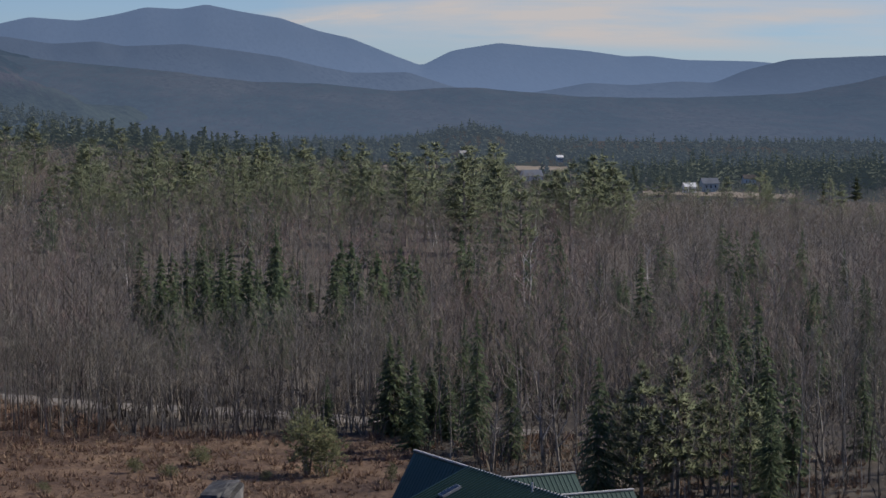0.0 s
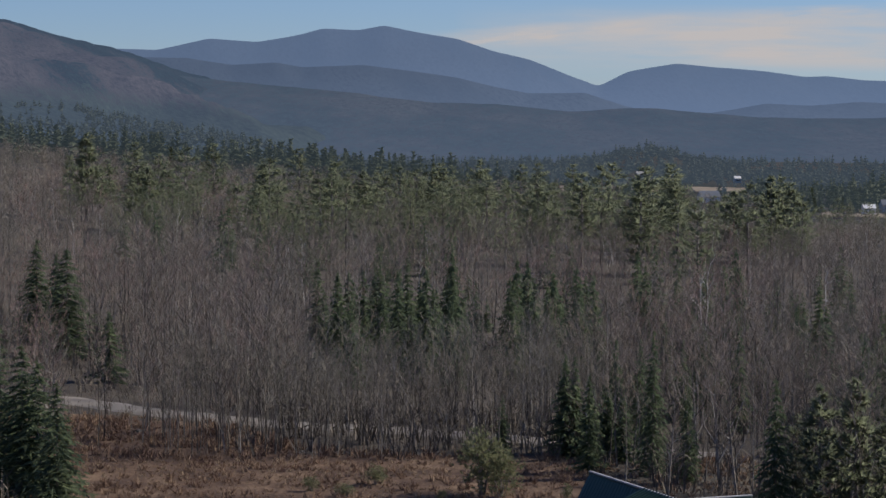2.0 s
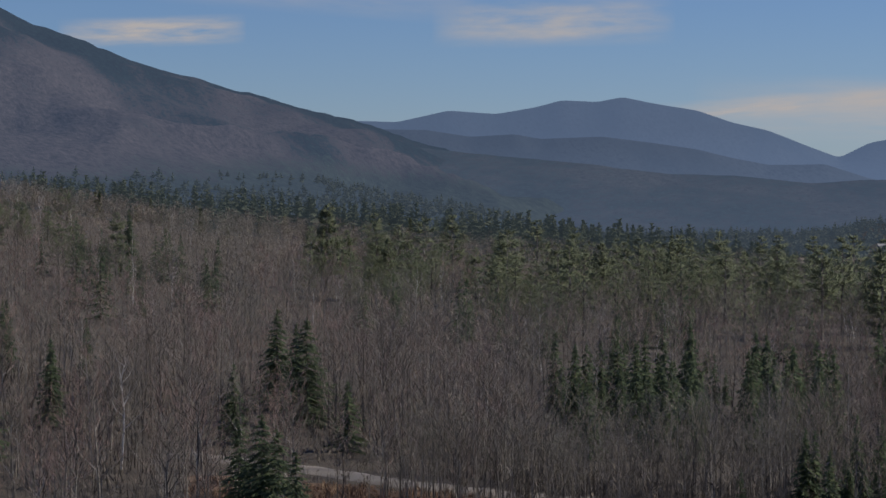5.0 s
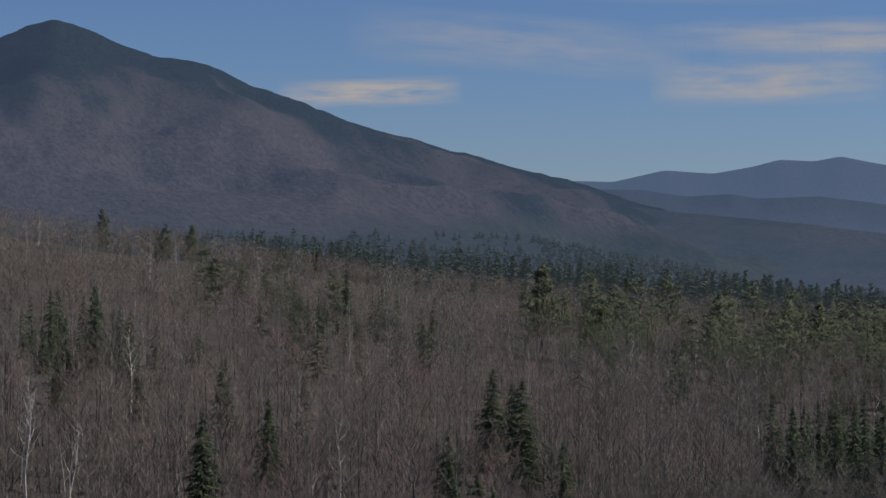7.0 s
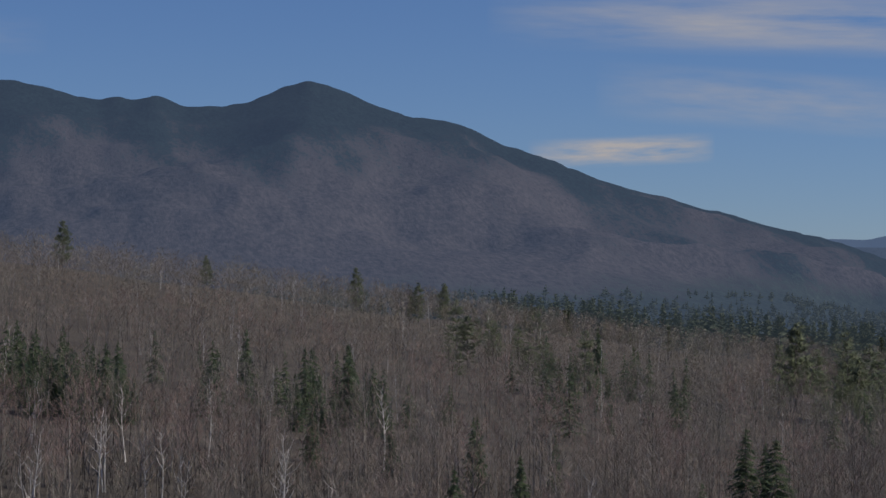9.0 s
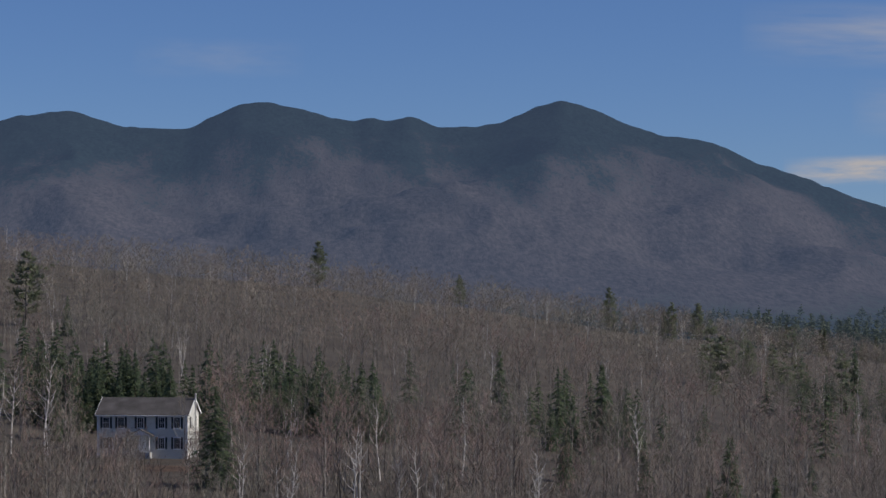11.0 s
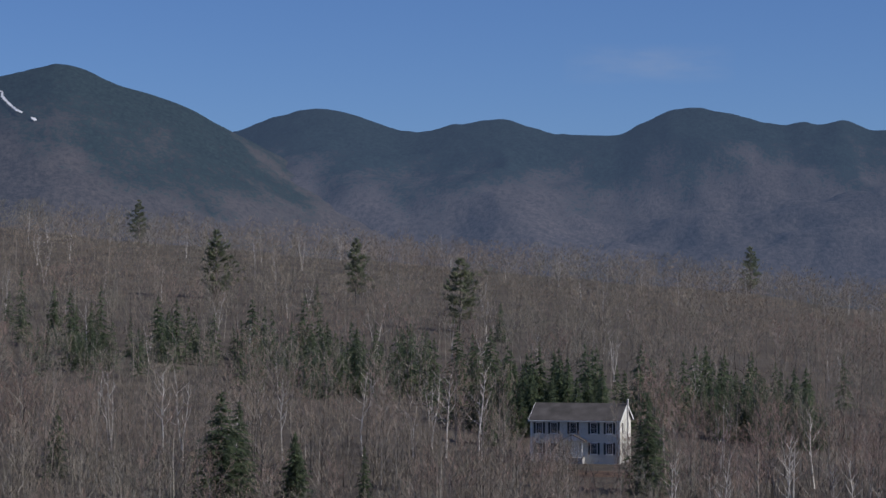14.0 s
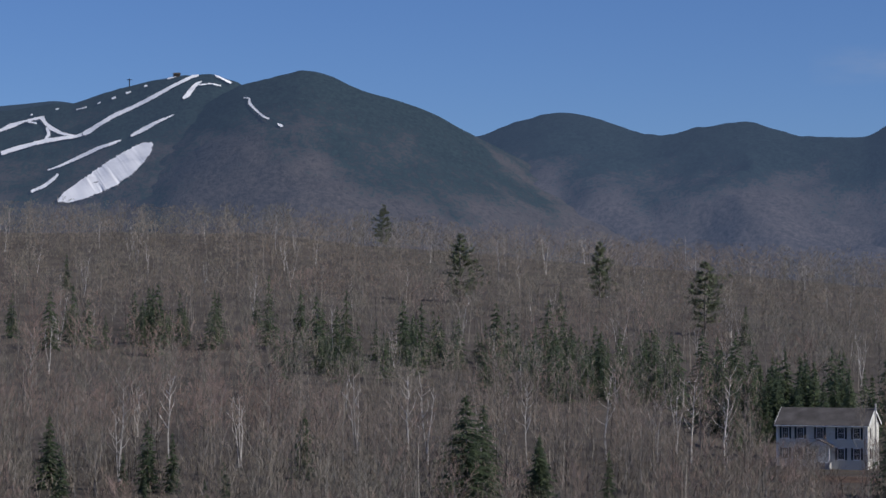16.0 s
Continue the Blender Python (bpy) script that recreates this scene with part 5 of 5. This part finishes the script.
M_GLASS = surface("dark_glass", [(0.015, 0.02, 0.025), (0.02, 0.028, 0.035)], 0.3, rough=0.08)
M_SIDING = surface("white_siding", [(0.56, 0.55, 0.49), (0.63, 0.62, 0.56), (0.69, 0.68, 0.62)], 0.5, fine=7, rough=0.6, stretch=(0.3, 0.3, 8), bump=0.25, bump_distance=0.03)
M_WHITE = surface("white_paint", [(0.70, 0.70, 0.69), (0.78, 0.78, 0.77), (0.82, 0.82, 0.81)], 1.0, rough=0.5)
M_SHINGLE = surface("grey_brown_shingles", [(0.06, 0.055, 0.052), (0.09, 0.083, 0.08), (0.125, 0.115, 0.112)], 0.6, fine=9, rough=0.95, bump=0.4)
M_SHUTTER = surface("dark_green_paint", [(0.018, 0.03, 0.035), (0.026, 0.04, 0.045)], 1.0, rough=0.5)
M_CHIMNEY = surface("pale_flue", [(0.5, 0.48, 0.46), (0.65, 0.63, 0.6)], 1.0, rough=0.6)


def ribs_on(plane, a, b, c, d, step, name="rib", low=0.05):
    """Raised seams from edge a-b down to edge d-c."""
    a, b, c, d = (Vector(p) for p in (a, b, c, d))
    n = (b - a).cross(d - a).normalized()
    n = n if n.z > 0 else -n
    count = int((b - a).length / step)
    along = (b - a).normalized() * 0.05
    down = d - a
    bm = solid([tuple(p) for p in (-along, along, along + down, -along + down, -along * 0.6 + n * low, along * 0.6 + n * low, along * 0.6 + down + n * low, -along * 0.6 + down + n * low)],
               [(0, 1, 2, 3), (4, 5, 6, 7), (0, 1, 5, 4), (1, 2, 6, 5), (2, 3, 7, 6), (3, 0, 4, 7)])
    me = bpy.data.meshes.new(name)
    bm.to_mesh(me)
    bm.free()
    me.materials.append(M_ROOF)
    for k in range(1, count):
        ob = part(name, me, None, plane)
        ob.location = a + (b - a) * (k / count)


def metal_roof_house():
    A, B = Vector(polar(-19.66, 164.3)), Vector(polar(-23.14, 145.4))
    u = (B - A).normalized()
    root = new("metal_roofed_house")
    z0 = ground_at(A.x, A.y)
    root.matrix_basis = Matrix.Translation((A.x, A.y, z0)) @ Matrix.Rotation(math.atan2(u.y, u.x), 4, "Z")
    tagged(root, "steep-roofed house with dark teal ribbed metal roof", "house")
    top, long_, low = 6.0 - z0, 25.0, 0.7
    run = (top - low) * 0.55
    # local x runs along the ridge towards the near end; the open field lies at negative y
    for sgn, label in ((-1, "steep roof slope facing the field"), (1, "steep roof slope facing the woods")):
        q = [(0, 0, top), (long_, 0, top), (long_, sgn * run, low), (0, sgn * run, low)]
        pl = part("roof_slope", slab(q, 0.16), M_ROOF, root)
        ribs_on(pl, *q, 0.42, low=0.025)
    part("end_wall", solid([(0.5, -run + 0.35, -0.3), (0.5, run - 0.35, -0.3), (0.5, 0, top - 0.6), (0.7, -run + 0.35, -0.3), (0.7, run - 0.35, -0.3), (0.7, 0, top - 0.6)],
                           [(0, 1, 2), (3, 4, 5), (0, 1, 4, 3), (1, 2, 5, 4), (2, 0, 3, 5)]), M_LOG, root)
    part("end_wall", solid([(long_ - 0.7, -run + 0.35, -0.3), (long_ - 0.7, run - 0.35, -0.3), (long_ - 0.7, 0, top - 0.6), (long_ - 0.5, -run + 0.35, -0.3), (long_ - 0.5, run - 0.35, -0.3), (long_ - 0.5, 0, top - 0.6)],
                           [(0, 1, 2), (3, 4, 5), (0, 1, 4, 3), (1, 2, 5, 4), (2, 0, 3, 5)]), M_LOG, root)
    for sgn in (-1, 1):
        part("side_wall", block(0.7, long_ - 0.7, sgn * (run - 0.5) - 0.1, sgn * (run - 0.5) + 0.1, -0.4, 0.75), M_LOG, root)
    part("ridge_cap", block(-0.1, long_, -0.1, 0.1, top - 0.04, top + 0.06, 0.02), M_CAP, root, "pale metal ridge cap")
    # the long low-pitched dormer towards the field
    x0, x1, wide = 7.9, 24.0, 4.9
    fall = math.tan(radians(23.5)) * wide
    q = [(x0, 0.0, top + 0.03), (x1, 0.0, top + 0.03), (x1, -wide, top - fall), (x0, -wide, top - fall)]
    dormer = part("dormer_roof", slab(q, 0.14), M_ROOF, root, "low-pitched ribbed metal dormer roof")
    ribs_on(dormer, *q, 0.42, low=0.1)
    for xx in (x0 + 0.25, x1 - 0.25):
        part("dormer_cheek", solid([(xx, -0.6, top - 0.5), (xx, -wide + 0.3, top - fall - 0.02), (xx, -wide + 0.3, 0.3), (xx, -run + 0.2, 0.3),
                                    (xx + 0.12, -0.6, top - 0.5), (xx + 0.12, -wide + 0.3, top - fall - 0.02), (xx + 0.12, -wide + 0.3, 0.3), (xx + 0.12, -run + 0.2, 0.3)],
                                   [(0, 1, 2, 3), (4, 5, 6, 7), (0, 1, 5, 4), (1, 2, 6, 5), (2, 3, 7, 6), (3, 0, 4, 7)]), M_LOG, root)
    part("dormer_wall", block(x0 + 0.25, x1 - 0.25, -wide + 0.25, -wide + 0.4, -0.4, top - fall - 0.1), M_LOG, root)
    sx, sy = 10.3, -1.95
    tilt = math.tan(radians(23.5))
    fr = part("skylight", slab([(sx, sy, top + sy * tilt + 0.2), (sx + 0.75, sy, top + sy * tilt + 0.2), (sx + 0.75, sy - 1.25, top + (sy - 1.25) * tilt + 0.2), (sx, sy - 1.25, top + (sy - 1.25) * tilt + 0.2)], 0.22), M_CAP, root, "raised skylight on the dormer roof")
    part("skylight_glass", slab([(sx + 0.06, sy - 0.06, top + (sy - 0.06) * tilt + 0.215), (sx + 0.69, sy - 0.06, top + (sy - 0.06) * tilt + 0.215),
                                 (sx + 0.69, sy - 1.19, top + (sy - 1.19) * tilt + 0.215), (sx + 0.06, sy - 1.19, top + (sy - 1.19) * tilt + 0.215)], 0.01), M_GLASS, fr)
    bm = bmesh.new()
    bmesh.ops.create_cone(bm, cap_ends=True, segments=10, radius1=0.06, radius2=0.06, depth=0.7, matrix=Matrix.Translation((17.9, -0.5, top + 0.1)))
    part("vent_pipe", bm, M_CAP, root, "pale vent pipe through the roof")
    # two cross gables towards the woods
    for gx in (12.3, 19.7):
        gt, half, out = top - 0.12, 2.3, 5.4
        drop = half * 0.95
        for s in (-1, 1):
            q = [(gx, 0.15, gt), (gx, out, gt), (gx + s * half, out, gt - drop), (gx + s * half, 0.15 + run * 0.3, gt - drop)]
            pl = part("gable_roof", slab(q, 0.14), M_ROOF, root)
            ribs_on(pl, q[0], q[1], q[2], (gx + s * half, 0.15, gt - drop), 0.3, low=0.025)
        part("gable_cap", block(gx - 0.12, gx + 0.12, 0.2, out + 0.05, gt - 0.04, gt + 0.06, 0.02), M_CAP, root, "pale metal cap on the cross gable")
        part("gable_wall", solid([(gx - half + 0.3, out - 0.5, -0.4), (gx + half - 0.3, out - 0.5, -0.4), (gx + half - 0.3, out - 0.5, gt - drop), (gx, out - 0.5, gt - 0.2), (gx - half + 0.3, out - 0.5, gt - drop),
                                  (gx - half + 0.3, out - 0.35, -0.4), (gx + half - 0.3, out - 0.35, -0.4), (gx + half - 0.3, out - 0.35, gt - drop), (gx, out - 0.35, gt - 0.2), (gx - half + 0.3, out - 0.35, gt - drop)],
                                 [(0, 1, 2, 3, 4), (5, 6, 7, 8, 9), (0, 1, 6, 5), (1, 2, 7, 6), (2, 3, 8, 7), (3, 4, 9, 8), (4, 0, 5, 9)]), M_LOG, root)
        for s in (-1, 1):
            part("gable_side", block(gx + s * (half - 0.3) - 0.07, gx + s * (half - 0.3) + 0.07, run * 0.4, out - 0.5, -0.4, gt - drop + 0.1), M_LOG, root)


metal_roof_house()


# ---- the white two-storey house ----
def window(parent, x, z, w, h, y, shutters=True):
    fr = part("window", block(x - w / 2 - 0.09, x + w / 2 + 0.09, y - 0.05, y + 0.02, z - 0.09, z + h + 0.09), M_WHITE, parent)
    for k in (0, 1):
        part("pane", block(x - w / 2, x + w / 2, y - 0.065, y - 0.052, z + k * (h / 2 + 0.02), z + (k + 1) * h / 2 - (0.02 if k == 0 else 0)), M_GLASS, fr)
    for k in (-1, 1):
        part("muntin", block(x + k * w / 6 - 0.02, x + k * w / 6 + 0.02, y - 0.08, y - 0.066, z, z + h), M_WHITE, fr)
    part("window_sill", block(x - w / 2 - 0.14, x + w / 2 + 0.14, y - 0.12, y - 0.01, z - 0.16, z - 0.09), M_WHITE, fr)
    if shutters:
        for k in (-1, 1):
            part("shutter", block(x + k * (w / 2 + 0.27) - 0.15, x + k * (w / 2 + 0.27) + 0.15, y - 0.05, y - 0.003, z - 0.1, z + h + 0.1), M_SHUTTER, parent, "dark green louvred shutter")


def white_house():
    hx, hy = polar(12.57, 351.5)
    z0 = ground_at(hx, hy) - 0.2
    root = new("white_house")
    root.matrix_basis = pose(hx, hy, z0, 0, 0, 0)
    tagged(root, "white two-storey house with dark shutters and grey roof", "house")
    W, D = 6.3, 4.0
    eave, ridge = 17.0 - z0, 19.1 - z0
    part("wall", solid([(-W, -D, -1.0), (W, -D, -1.0), (W, D, -1.0), (-W, D, -1.0), (-W, -D, eave), (W, -D, eave), (W, D, eave), (-W, D, eave), (-W, 0, ridge - 0.15), (W, 0, ridge - 0.15)],
                       [(0, 1, 2, 3), (0, 1, 5, 4), (2, 3, 7, 6), (1, 2, 6, 9, 5), (3, 0, 4, 8, 7), (4, 5, 9, 8), (6, 7, 8, 9)]), M_SIDING, root)
    k = (ridge - eave) / D
    for s in (-1, 1):
        part("roof", slab([(-W - 0.3, 0, ridge), (W + 0.3, 0, ridge), (W + 0.3, s * (D + 0.4), eave - 0.4 * k + 0.02), (-W - 0.3, s * (D + 0.4), eave - 0.4 * k + 0.02)], 0.18), M_SHINGLE, root, "grey-brown shingled roof slope")
        part("gutter", block(-W - 0.3, W + 0.3, s * (D + 0.42) - 0.06, s * (D + 0.42) + 0.06, eave - 0.4 * k - 0.2, eave - 0.4 * k - 0.06, 0.02), M_WHITE, root, "white gutter")
    for s in (-1, 1):
        for e in (-1, 1):
            part("rake_board", slab([(s * (W + 0.31), 0, ridge + 0.02), (s * (W + 0.35), 0, ridge + 0.02), (s * (W + 0.35), e * (D + 0.4), eave - 0.4 * k + 0.03), (s * (W + 0.31), e * (D + 0.4), eave - 0.4 * k + 0.03)], 0.24), M_WHITE, root)
        part("corner_board", block(s * W - 0.09, s * W + 0.09, -D - 0.03, -D + 0.1, -0.6, eave - 0.1), M_WHITE, root)
    for x in (-5.1, -3.0, -0.25, 2.7, 4.9):
        window(root, x, eave - 2.0, 0.8, 1.4, -D)
    for x in (-5.1, -3.0, 2.7, 4.9):
        window(root, x, eave - 4.85, 0.8, 1.45, -D)
    for y in (-1.9, 1.9):
        for zz in (eave - 2.05, eave - 4.85):
            fr = part("window", block(W - 0.02, W + 0.05, y - 0.54, y + 0.54, zz - 0.09, zz + 1.54), M_WHITE, root)
            part("pane", block(W + 0.052, W + 0.062, y - 0.45, y + 0.45, zz, zz + 1.45), M_GLASS, fr)
    # entry with a small pediment
    ez = eave - 5.3
    door = part("door", block(-0.5, 0.5, -D - 0.06, -D + 0.05, ez, ez + 2.05, 0.02), M_WHITE, root, "white panelled front door")
    part("door_handle", block(0.36, 0.42, -D - 0.12, -D - 0.05, ez + 0.95, ez + 1.08, 0.01), M_CAP, door)
    part("porch_floor", block(-1.4, 1.4, -D - 1.5, -D - 0.02, -1.0, ez - 0.02), M_CAP, root)
    for x in (-1.25, 1.25):
        part("porch_post", block(x - 0.08, x + 0.08, -D - 1.42, -D - 1.26, ez, ez + 2.3, 0.01), M_WHITE, root)
    part("pediment", solid([(-1.6, -D - 1.6, ez + 2.3), (1.6, -D - 1.6, ez + 2.3), (0, -D - 1.6, ez + 3.1), (-1.6, -D - 0.02, ez + 2.3), (1.6, -D - 0.02, ez + 2.3), (0, -D - 0.02, ez + 3.1)],
                           [(0, 1, 2), (3, 4, 5), (0, 1, 4, 3), (1, 2, 5, 4), (2, 0, 3, 5)]), M_WHITE, root)
    for s in (-1, 1):
        part("porch_roof", slab([(0, -D - 1.75, ez + 3.18), (0, -D - 0.02, ez + 3.18), (s * 1.8, -D - 0.02, ez + 2.28), (s * 1.8, -D - 1.75, ez + 2.28)], 0.08), M_SHINGLE, root)
    part("chimney", block(W + 0.36, W + 0.56, -0.6, -0.3, -1.0, ridge + 0.6, 0.02), M_CHIMNEY, root, "pale chimney against the gable end")


white_house()


# ---- hamlet in the valley ----
def farm_house(b, r, w, roof, wall, label, tall=3.4):
    x, y = polar(b, r)
    root = new("farmhouse")
    root.matrix_basis = pose(x, y, ground_at(x, y), 0, 0, b + (-1) ** int(r) * 18)
    tagged(root, label, "building", "valley buildings")
    d = w * 0.35
    part("wall", solid([(-w / 2, -d, -1), (w / 2, -d, -1), (w / 2, d, -1), (-w / 2, d, -1), (-w / 2, -d, tall), (w / 2, -d, tall), (w / 2, d, tall), (-w / 2, d, tall), (-w / 2, 0, tall + d * 0.8), (w / 2, 0, tall + d * 0.8)],
                       [(0, 1, 2, 3), (0, 1, 5, 4), (2, 3, 7, 6), (1, 2, 6, 9, 5), (3, 0, 4, 8, 7), (4, 5, 9, 8), (6, 7, 8, 9)]), wall, root)
    for s in (-1, 1):
        part("roof", slab([(-w / 2 - 0.3, 0, tall + d * 0.8 + 0.2), (w / 2 + 0.3, 0, tall + d * 0.8 + 0.2), (w / 2 + 0.3, s * (d + 0.4), tall - 0.1), (-w / 2 - 0.3, s * (d + 0.4), tall - 0.1)], 0.2), roof, root)
    for k in (-1, 0, 1):
        part("window", block(k * w * 0.28 - 0.3, k * w * 0.28 + 0.3, -d - 0.05, -d + 0.05, 1.2, 2.4), M_GLASS, root)


M_BARN = surface("weathered_blue_grey", [(0.12, 0.14, 0.17), (0.19, 0.21, 0.24)], 0.3, rough=0.8)
for (bb, rr, w), roof, wall, label in zip(HAMLET, (M_BARN, M_CAP, M_BARN, M_WHITE, M_WHITE, M_SHINGLE), (M_WHITE, M_SIDING, M_SIDING, M_SIDING, M_WHITE, M_WHITE),
                                          ("blue-grey roofed barn with a white end", "pale roofed farmhouse at the wood's edge", "blue-grey barn by an open lot", "small white shed in the valley", "white farmhouse by a pale lot", "grey-roofed white house among pines")):
    farm_house(bb, rr, w, roof, wall, label)
M_MEADOW = surface("pale_meadow", [(0.17, 0.14, 0.10), (0.24, 0.20, 0.15), (0.31, 0.265, 0.205)], 0.03, fine=0.4)


def meadow(b0, b1, r0, r1, label):
    nu, nv, v = 30, 8, []
    for i in range(nu):
        for j in range(nv):
            bb = b0 + (b1 - b0) * i / (nu - 1)
            rr = r0 + (r1 - r0) * j / (nv - 1) + 12 * math.sin(i * 0.9) * (1 if j in (0, nv - 1) else 0)
            x, y = polar(bb, rr)
            v.append((x, y, ground_at(x, y) + 0.6))
    tagged(new("meadow", mesh_from("meadow", v, grid_faces(nu, nv), [M_MEADOW], True)), label, "meadow", kind="structure")


meadow(*MEADOWS[0], "pale tan meadow in the valley")
meadow(*MEADOWS[1], "pale bare lot and meadow in the valley")

# ---- lodge and tower on the ski summit ----
M_DARK = surface("dark_timber", [(0.05, 0.045, 0.04), (0.09, 0.08, 0.07)], 0.2)


def summit_lodge():
    p = on_slope(27.49, 5.78)
    root = new("summit_lodge")
    root.matrix_basis = pose(p.x, p.y, p.z, 0, 0, 20)
    tagged(root, "dark timber lodge on the ski summit", "building")
    part("wall", block(-4.5, 4.5, -3, 3, -8, 3.5, 0.1), M_DARK, root)
    for s in (-1, 1):
        part("roof", slab([(-5, 0, 6), (5, 0, 6), (5, s * 3.8, 3.2), (-5, s * 3.8, 3.2)], 0.5), M_DARK, root)
    q = on_slope(28.57, 5.53)
    tower = new("lift_tower")
    tower.matrix_basis = pose(q.x, q.y, q.z - 2)
    tagged(tower, "thin steel ski lift tower on the ridge", "tower")
    part("pole", block(-0.5, 0.5, -0.5, 0.5, -4, 14, 0.05), M_DARK, tower)
    part("crossarm", block(-3.5, 3.5, -0.4, 0.4, 12, 13, 0.05), M_DARK, tower)


summit_lodge()
